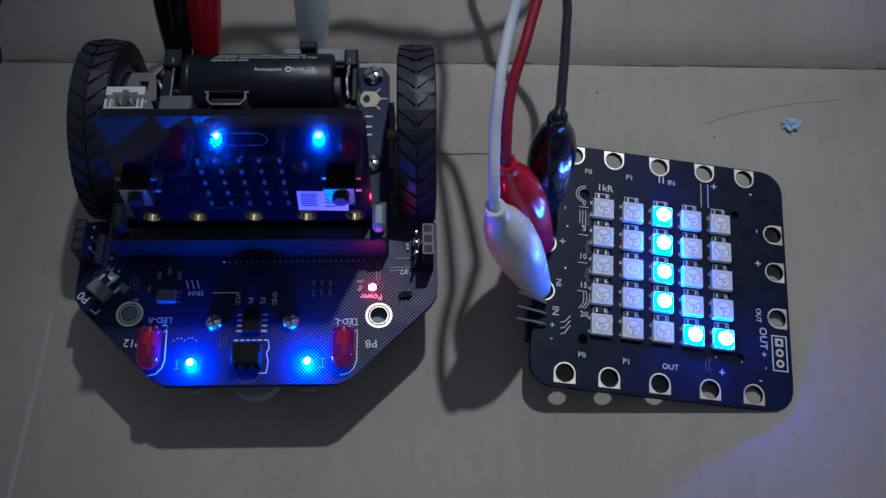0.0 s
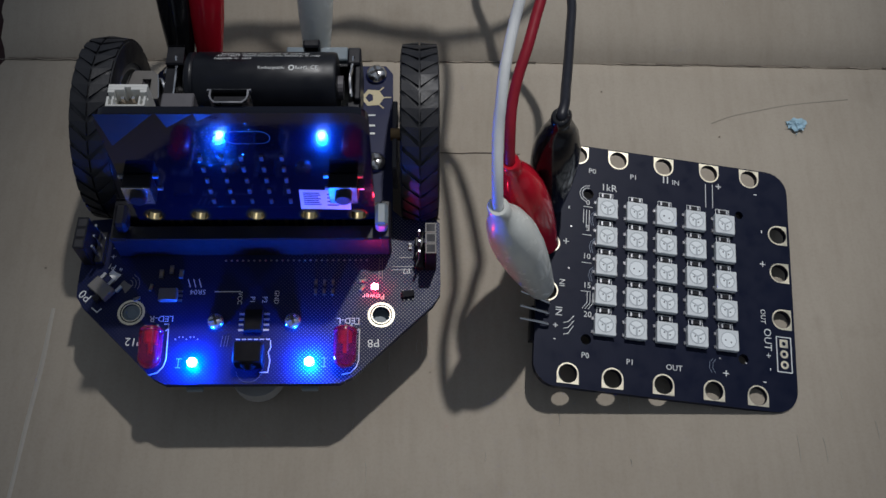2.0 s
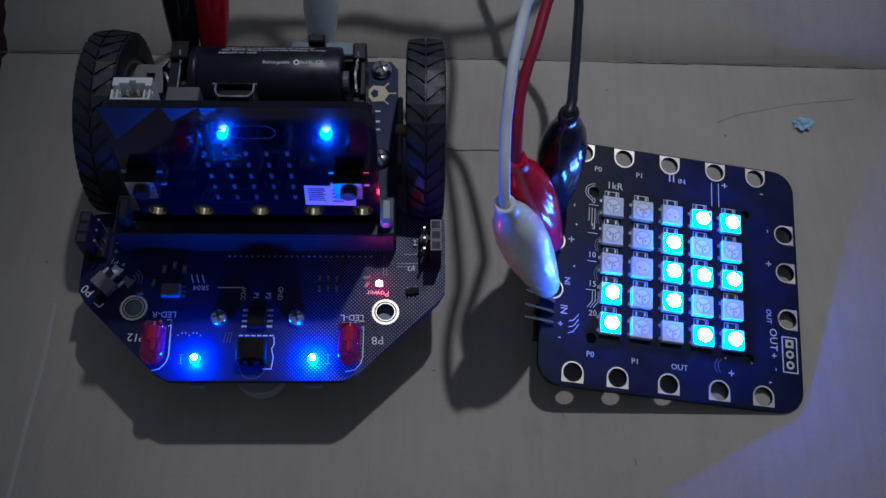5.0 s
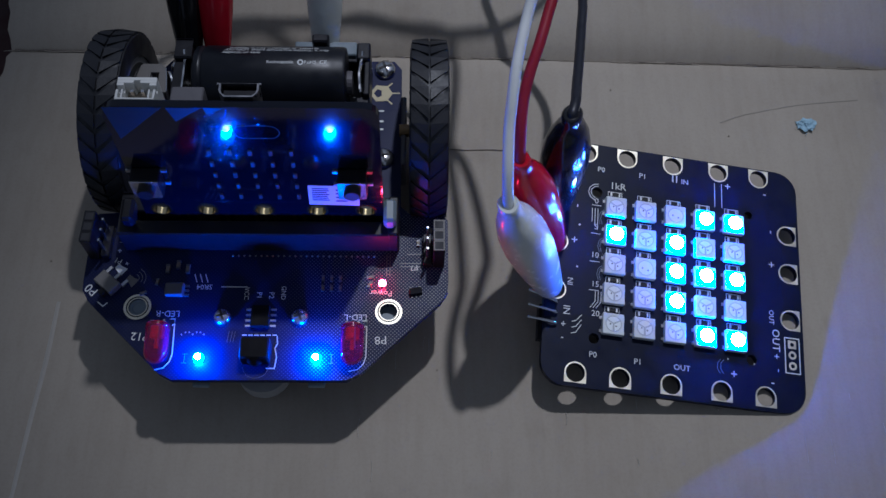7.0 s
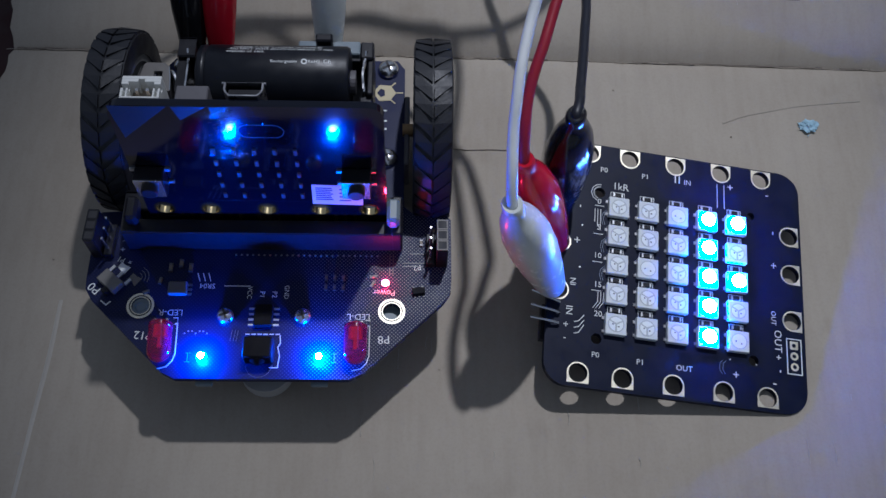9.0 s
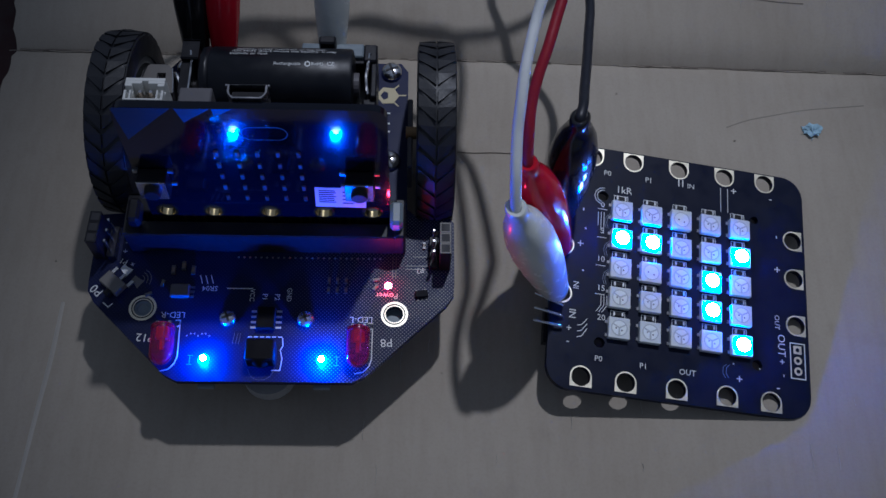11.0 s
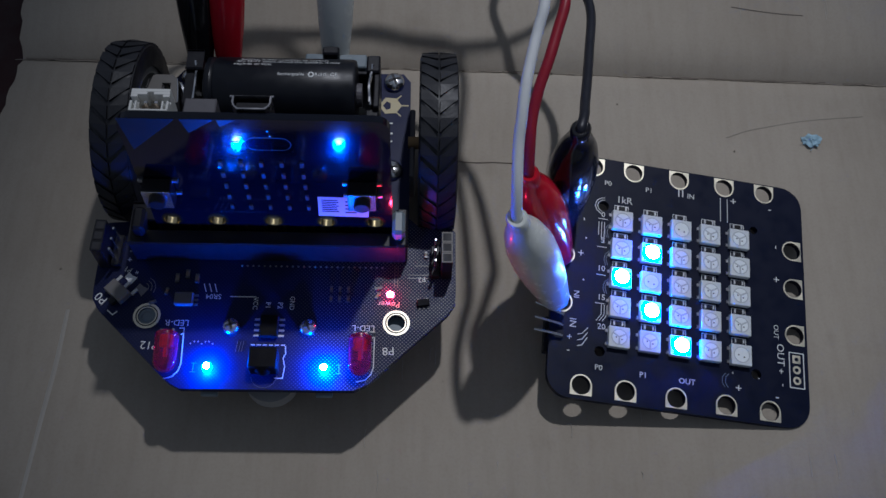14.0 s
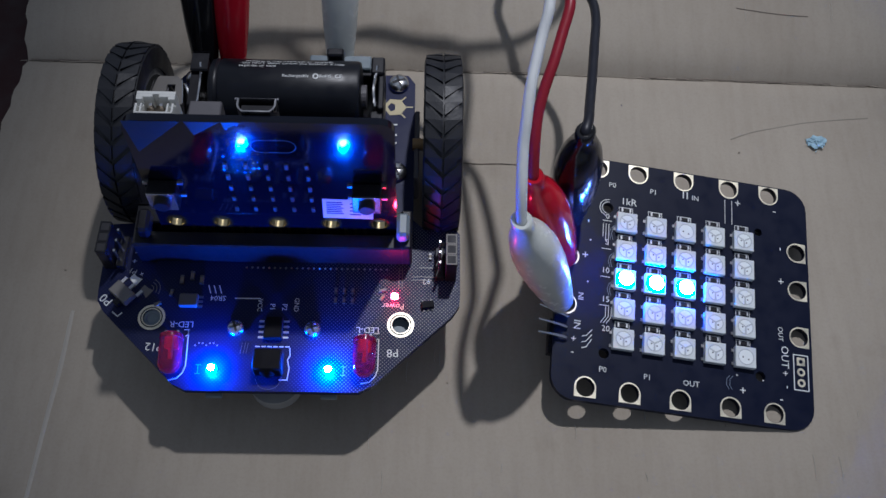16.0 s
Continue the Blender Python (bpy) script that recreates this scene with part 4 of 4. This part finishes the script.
def matrix_board():
    thing = empty("led_matrix_board", BOARD)
    tagged(thing, "black circuit board with a five by five grid of leds", "led matrix")
    rings = [(u, 28.95, 90) for u in (-22.0, -11.9, -0.2, 11.6, 22.1)] + [(u, -26.95, -90) for u in (-22.9, -12.45, -0.45, 11.6, 22.2)] + \
        [(29.0, v, 0) for v in (14.4, 4.4, -7.5)] + [(-28.4, v, 180) for v in (14.1, 4.5, -7.6)]
    small = [(-19.2, 18.6, 1.3), (19.2, 18.5, 1.0), (-18.9, -18.4, 1.25), (19.0, -18.5, 1.25)]
    holes = [ring_points(x, y, 2.2, 22) for x, y, _ in rings] + [ring_points(*s, 14) for s in small]
    part("board", plate(bmesh.new(), rounded(-31.0, 32.0, -30.2, 31.6, 5.5), holes, -1.6, 0), MASK, thing)
    for x, y, a in rings:
        c, s = round(math.cos(radians(a))), round(math.sin(radians(a)))
        shape = [(2.55 * math.cos(t), 2.55 * math.sin(t)) for t in [radians(90 + 180 * k / 12) for k in range(13)]] + [(2.35, -2.55), (2.35, 2.55)]
        pts = [(x + u * c - v * s, y + u * s + v * c) for u, v in shape]
        b = plate(bmesh.new(), pts, [ring_points(x, y, 2.21, 22)], 0.01, 0.07)
        part("clip_pad", b, TINPAD, thing, "tinned pad round a clip hole")
    first = None
    emitters = {}
    for i in range(5):
        for j in range(5):
            x, y = (j - 2) * PITCH, (2 - i) * PITCH
            led = empty("led", mmpose(x, y, 0))
            led.parent = thing
            if first is None:
                b = bmesh.new()
                box(b, -2.5, 2.5, -2.5, 2.5, 0.15, 1.6, 0.12)
                pack = part("package", b, LEDWHITE, led, "white square led package")
                b = lathe(bmesh.new(), [(1.95, 1.58), (1.95, 1.64), (1.75, 1.64), (1.75, 1.58), (1.95, 1.58)], 24)
                rim = part("lens_rim", b, LENSDARK, led)
                pet = [part("lens_bed", disc(bmesh.new(), 1.76, 1.5, 1.612, seg=24), LENSDARK, led)]
                for a0, a1 in ((35, 145), (155, 262), (278, 385)):
                    b = bmesh.new()
                    pts = [(0.22 * math.cos(radians((a0 + a1) / 2)), 0.22 * math.sin(radians((a0 + a1) / 2)))] + [(1.7 * math.cos(radians(a0 + (a1 - a0) * k / 8)), 1.7 * math.sin(radians(a0 + (a1 - a0) * k / 8))) for k in range(9)]
                    b.faces.new([b.verts.new((*p, 1.63)) for p in pts])
                    pet.append(part("lens_segment", b, LENS, led))
                dots = []
                for dx, dy in ((-0.75, -0.1), (0.6, -0.55)):
                    dots.append(part("die", disc(bmesh.new(), 0.2, 1.62, 1.66, dx, dy, 8), DIE, led))
                legs = []
                for sx in (-1, 1):
                    for sy in (-1, 1):
                        legs.append(part("leg", box(bmesh.new(), sx * 2.7 - 0.3, sx * 2.7 + 0.3, sy * 1.6 - 0.35, sy * 1.6 + 0.35, 0.02, 0.3), DULLSTEEL, led))
                b = bmesh.new()
                box(b, -0.9, 0.9, 3.25, 4.1, 0.02, 0.5, 0.06, mi=0)
                for s in (-1, 1):
                    box(b, s * 1.0 - 0.2, s * 1.0 + 0.2, 3.2, 4.15, 0.02, 0.52, mi=1)
                cap = part("capacitor", b, (PLASTIC, SOLDER), led)
                frame_line = part("outline", outline_bm([(-1.7, 3.0), (-1.7, 4.45), (1.7, 4.45), (1.7, 3.0)], 0.13, 0.02), SILK, led)
                first = (pack, rim, *pet, *dots, *legs, cap, frame_line)
            else:
                plain = (i, j) in ((0, 2), (2, 1), (4, 4))
                for o in first:
                    if plain and o.name.startswith("lens_segment"):
                        continue
                    if plain and o.name.startswith("lens_bed"):
                        part("lens_bed", disc(bmesh.new(), 1.76, 1.5, 1.612, seg=24), LENS, led)
                        continue
                    c = again(o, Matrix())
                    c.parent = led
            b = lathe(bmesh.new(), [(1.95, -0.1), (1.95, 0.1), (1.8, 0.4), (1.4, 0.62), (0.7, 0.76), (0.01, 0.8)], 16)
            for f in b.faces:
                f.material_index = 1 if max(math.hypot(v.co.x, v.co.y) for v in f.verts) < 1.85 else 0
            em = part("emitter", b, (REDGLOW, REDCOREGLOW) if (i, j) == (0, 0) else (BLUEGLOW, BLUECORE), led, "lit red emitter" if (i, j) == (0, 0) else "lit blue emitter")
            em.matrix_basis = mmpose(0, 0, LED_REST)
            emitters[i, j] = em
    # printed words and numbers
    for body, size, x, y, a in (("P0", 1.9, -18.4, 24.9, 0), ("P1", 1.9, -7.9, 24.8, 0), ("IN", 1.9, 2.9, 24.9, 0), ("+", 3.0, 14.0, 25.4, 0), ("-", 3.0, 23.6, 25.0, 0),
                                ("P0", 1.9, -19.0, -22.3, 0), ("P1", 1.9, -8.4, -22.6, 0), ("OUT", 1.9, 2.1, -22.7, 0), ("+", 3.0, 14.6, -22.6, 0), ("-", 3.0, 24.0, -23.2, 0),
                                ("-", 3.0, 24.6, 14.8, 90), ("+", 3.0, 24.9, 6.2, 90), ("OUT", 1.7, 24.2, -7.3, -90), ("OUT", 2.6, 25.1, -12.9, -90), ("+", 2.4, 25.2, -17.0, 0), ("-", 2.4, 25.3, -20.2, 90),
                                ("-", 2.8, -24.2, 14.3, 90), ("+", 3.0, -24.4, 5.2, 0), ("IN", 1.9, -24.9, -5.3, 90), ("IN", 2.3, -25.6, -12.4, -90), ("+", 2.4, -26.2, -16.0, 0), ("-", 2.4, -26.3, -19.0, 0),
                                ("1kR", 2.6, -14.1, 20.9, 0), ("0", 2.0, -19.3, 16.2, 0), ("5", 2.0, -19.2, 9.4, 0), ("10", 2.0, -19.3, 2.1, 0), ("15", 2.0, -19.0, -5.2, 0), ("20", 2.0, -18.7, -12.4, 0)):
        lettering(body, size, thing, x, y, 0.04, a)
    for k in range(3):
        part("trace", outline_bm([(-20.3 + k * 0.7, 14.2), (-20.3 + k * 0.7, 10.8 - k)], 0.15, 0.01), SILK, thing)
        part("trace", outline_bm([(-18.9 + k * 0.7, -7), (-18.9 + k * 0.7, -9.4), (-20 + k * 0.7, -11)], 0.15, 0.01), SILK, thing)
        part("trace", outline_bm([(-24.2, -15.0 - k * 1.4), (-23.2, -14.7 - k * 1.4), (-22.0, -13.2 - k * 1.2)], 0.18, 0.01), SILK, thing)
    for y in (12.6, 5.4, -1.8):
        for k in range(2):
            part("trace", outline_bm([(-16.9 - k * 0.5, y + 1.6), (-17.9 - k * 0.5, y + 0.6), (-18.2 - k * 0.5, y - 0.8), (-17.8 - k * 0.5, y - 2.2)], 0.12, 0.01), TINLINE, thing)
    for x, y in ((-23.3, 9.4), (-23.5, -1.4), (19.6, -19.4), (13.2, -19.0)):
        part("via", disc(bmesh.new(), 0.22, 0.01, 0.06, x, y, 8), SOLDER, thing)
    for k in range(2):
        part("trace", outline_bm([(12.2 - k * 0.8, -19.4), (11.5 - k * 0.8, -20.2), (11.4 - k * 0.8, -21.6), (12.0 - k * 0.8, -22.6)], 0.12, 0.01), TINLINE, thing)
    for y in (13, 5.6, -1.6, -8.8):
        part("trace", outline_bm([(-20.4, y + 2.1), (-18.2, y + 2.1)], 0.15, 0.01), SILK, thing)
    for x in (10.6, 12.4):
        part("trace", outline_bm([(x, 25.8), (x, 19.5)], 0.15, 0.01), SILK, thing)
    for x in (-0.2, 0.8):
        part("trace", outline_bm([(x, 26.2), (x, 24.6)], 0.3, 0.01), SILK, thing)
    for r in (1.6, 2.2):
        part("trace", outline_bm([(-19.2 + r * math.cos(a), 18.6 + r * math.sin(a)) for a in (1.5, 2.0, 2.6, 3.2, 3.8, 4.4)], 0.16, 0.01), SILK, thing)
    # outgoing header pads
    b = plate(bmesh.new(), rounded(27.2, 31.0, -20.6, -11.8, 0.1, 2), [rounded(27.45, 30.75, -20.35, -12.05, 0.1, 2)], 0.01, 0.06)
    part("outline", b, SILK, thing)
    for k in range(3):
        b = plate(bmesh.new(), ring_points(29.1, -13.5 - k * 2.6, 1.0, 16) if k else rounded(28.1, 30.1, -14.5, -12.5, 0.1, 2), [ring_points(29.1, -13.5 - k * 2.6, 0.5, 12)], 0.01, 0.06)
        part("pin_pad", b, TINPAD, thing)
    # incoming angled pin header
    b = bmesh.new()
    box(b, -31.6, -29.4, -19.6, -11.2, -4.2, -1.65, 0.15)
    part("header_body", b, PLASTIC, thing, "black plastic header body")
    for k, bend in enumerate((1.1, 0.2, -0.2)):
        b = bmesh.new()
        tube(b, [(-28.0, -11.0 - k * 2.6, 0.6), (-28.6, -11.0 - k * 2.6, 1.1), (-32, -10.6 - k * 2.6 + bend * 0.5, 1.3), (-34.8, -10.2 - k * 2.6 + bend, 1.0)], 0.33, 6, 4)
        part("pin", b, STEEL, thing, smooth=True)
    return emitters


emitters = matrix_board()


# ---- clip leads ----
def clip_frame(tip, top):
    """A frame with z from the tip to the wire end."""
    tip, top = Vector(tip), Vector(top)
    return Matrix.Translation(tip) @ (top - tip).to_track_quat("Z", "Y").to_matrix().to_4x4(), (top - tip).length


def boot(lead, tip, top, mat, fat=1.0, turn=0.0):
    m, n = clip_frame(tip, top)
    m = m @ Matrix.Rotation(radians(turn), 4, "Z")
    b = bmesh.new()
    prof = [(2.4, 0.0), (3.7, 0.02 * n), (4.5, 0.16 * n), (5.4, 0.34 * n), (5.95, 0.52 * n), (5.85, 0.66 * n), (4.9, 0.79 * n), (3.4, 0.885 * n), (2.45, 0.93 * n),
            (2.4, 0.955 * n), (2.45, 0.995 * n), (2.1, 1.01 * n), (1.3, 1.005 * n), (1.2, 0.95 * n), (0.01, 0.94 * n)]
    lathe(b, [(r * fat, z) for r, z in prof], 28, m, flat=0.8)
    part("boot", b, mat, lead, smooth=True)
    b = bmesh.new()
    for s in (-1, 1):
        box(b, -1.6, 1.6, s * 0.7 - 0.35, s * 0.7 + 0.35, -4.6, 3, 0.2, m)
    part("jaw", b, STEEL, lead, "steel clip jaws")


def clip_lead(name, label, tip, top, mat, wire_mat, path, tip2, top2, fat=1.0, turn=0.0):
    lead = empty(name, Matrix())
    tagged(lead, label, "clip lead", group="clip leads")
    boot(lead, tip, top, mat, fat, turn)
    boot(lead, tip2, top2, mat, 0.76)
    b = bmesh.new()
    a, z = Vector(top), Vector(top2)
    a0 = a + (Vector(tip) - a).normalized() * 2
    z0 = z + (Vector(tip2) - z).normalized() * 2
    tube(b, [a0, a, *path, z, z0], 1.14, 12, 10)
    part("wire", b, wire_mat, lead, smooth=True)


clip_lead("clip_lead", "white crocodile clip lead gripping the data input hole", (63.3, -10.5, 12.8), (51.3, -9.3, 47.5), CLIPWHITE, WIREWHITE,
          [(51.0, -4.9, 52.5), (51.1, 2.1, 56.8), (51.6, 6.6, 59.9), (52.2, 11.6, 62.3), (53.3, 17.1, 64.1), (54.6, 22.5, 66.0), (55.9, 27.5, 68.5), (56.2, 34.6, 70), (55.5, 48.1, 71),
           (54.1, 63.8, 72), (55.1, 75.6, 73), (56.1, 87.8, 74), (55.2, 96.0, 75), (51.2, 98.7, 75), (42.6, 99.2, 75), (29.5, 99.9, 73), (17, 90, 66)], (10.5, 47, 18), (11.5, 66, 52), fat=1.13, turn=30)
clip_lead("clip_lead", "red crocodile clip lead gripping the plus hole", (65.4, 1.7, 10.8), (54.2, 1.8, 46.5), CLIPRED, WIRERED,
          [(54.1, 6.0, 51), (54.5, 10.8, 54), (55.7, 15.6, 57), (57.6, 20.8, 59.5), (59.3, 26.4, 61.5), (60.9, 32.0, 63.5), (60.6, 36.5, 64), (59.6, 43.5, 64), (57.7, 52.6, 64),
           (54.7, 60.3, 64), (47.5, 69.1, 66), (30, 84, 72), (8, 98, 74), (-10, 88, 66)], (-16.0, 47, 18), (-14.0, 66, 52), fat=1.06, turn=20)
clip_lead("clip_lead", "black crocodile clip lead gripping the minus hole", (66.6, 10.8, 11.3), (65.6, 13.0, 46.5), CLIPBLACK, WIREBLACK,
          [(66.6, 16.6, 46), (67.4, 21.4, 44), (69.0, 30.8, 41), (70.6, 41.2, 38), (72.4, 54.2, 34.5), (71.6, 61.7, 33), (67.8, 68.6, 32), (63.6, 74.5, 32), (59.7, 81.9, 34), (57.0, 93.4, 40),
           (63.5, 106.5, 50), (73, 109, 57), (77.6, 105.5, 61), (76.3, 101.2, 64), (71.0, 97.7, 66), (64.1, 95.6, 67), (51.5, 95.1, 68), (41.3, 95.9, 68), (28.3, 97.3, 68), (14.2, 97, 68),
           (-4, 96, 67), (-20, 86, 63)], (-22.6, 47, 18), (-22.5, 66, 52), fat=1.12, turn=40)


# ---- small litter ----
def litter():
    rng = random.Random(3)
    b = bmesh.new()
    bmesh.ops.create_icosphere(b, subdivisions=3, radius=1.0)
    for v in b.verts:
        v.co *= 0.8 + 0.5 * noise.noise(v.co * 2.2)
        v.co = Vector((v.co.x * 2.7, v.co.y * 2.3, 0.6 + v.co.z * 0.7))
    for k in range(40):
        p = Vector((rng.gauss(0, 1.1), rng.gauss(0, 0.7), abs(rng.gauss(0.4, 0.4))))
        q = p + Vector((rng.uniform(-1.0, 1.0), rng.uniform(-.7, .7), rng.uniform(-0.5, 0.5)))
        q.z = max(q.z, 0.1)
        tube(b, [p, (p + q) / 2 + Vector((rng.uniform(-.4, .4), rng.uniform(-.4, .4), rng.uniform(0, .4))), q], 0.09, 4, 3)
    tagged(part("lint_tuft", b, FLUFF, at=mmpose(136.4, 41.8, 0.0)), "small pale blue tuft of lint on the cardboard", "lint")
    crumbs = bmesh.new()
    for k in range(14):
        x, y = rng.uniform(-60, 150), rng.uniform(-52, 58)
        s = rng.uniform(0.15, 0.38)
        bmesh.ops.create_icosphere(crumbs, subdivisions=1, radius=s, matrix=Matrix.Translation((x, y, s * 0.6)))
    tagged(part("dust_specks", crumbs, CARD_EDGE), "dark specks of dust scattered over the cardboard", "dust", kind="stuff")


litter()


# ---- what the display shows ----
# each letter is five columns; a column is five bits, top row lowest
COLUMNS = {
    1: (15, 16, 16, 0, 12, 18, 18, 12, 0),
    2: (1, 1, 31, 1, 1, 31, 4, 4, 24, 0, 14, 21, 21, 18, 0, 30, 4, 2, 2, 0, 14, 21, 21, 18, 0),
    3: (31, 5, 5, 1, 0, 30, 4, 2, 2, 0, 12, 18, 18, 30, 16, 30, 2, 2, 28, 0, 31, 4, 10, 16, 0),
    4: (0, 4, 4, 4, 0),
}
# second at which the first column enters, and seconds per column
TIMES = {1: (-3.73 + 15 * 0.21, 0.21), 2: (2.375, 0.21), 3: (8.613, 0.211), 4: (14.88, 0.211)}


def lit(i, j, t):
    for k, cols in COLUMNS.items():
        start, step = TIMES[k]
        for at in (t - (0.05 if k == 1 else 0), t, t + (0.03 if k == 2 else 0)):
            c = math.floor((at - start) / step) - (4 - j)
            if 0 <= c < len(cols) and cols[c] >> i & 1:
                return True
    return False


def motions():
    n = 16 * FPS
    for (i, j), em in emitters.items():
        state = [lit(i, j, k / FPS) for k in range(n + 1)]
        up = {True: mmpose(0, 0, LED_TOP), False: mmpose(0, 0, LED_REST)}
        rows = [(0.0, up[state[0]])]
        for k in range(1, n + 1):
            if state[k] != state[k - 1]:
                if rows[-1][0] < (k - 1) / FPS - 1e-6:
                    rows.append(((k - 1) / FPS, up[state[k - 1]]))
                rows.append((k / FPS, up[state[k]]))
        if rows[-1][0] < 16.0:
            rows.append((16.0, up[state[n]]))
        walk(em, rows)


motions()
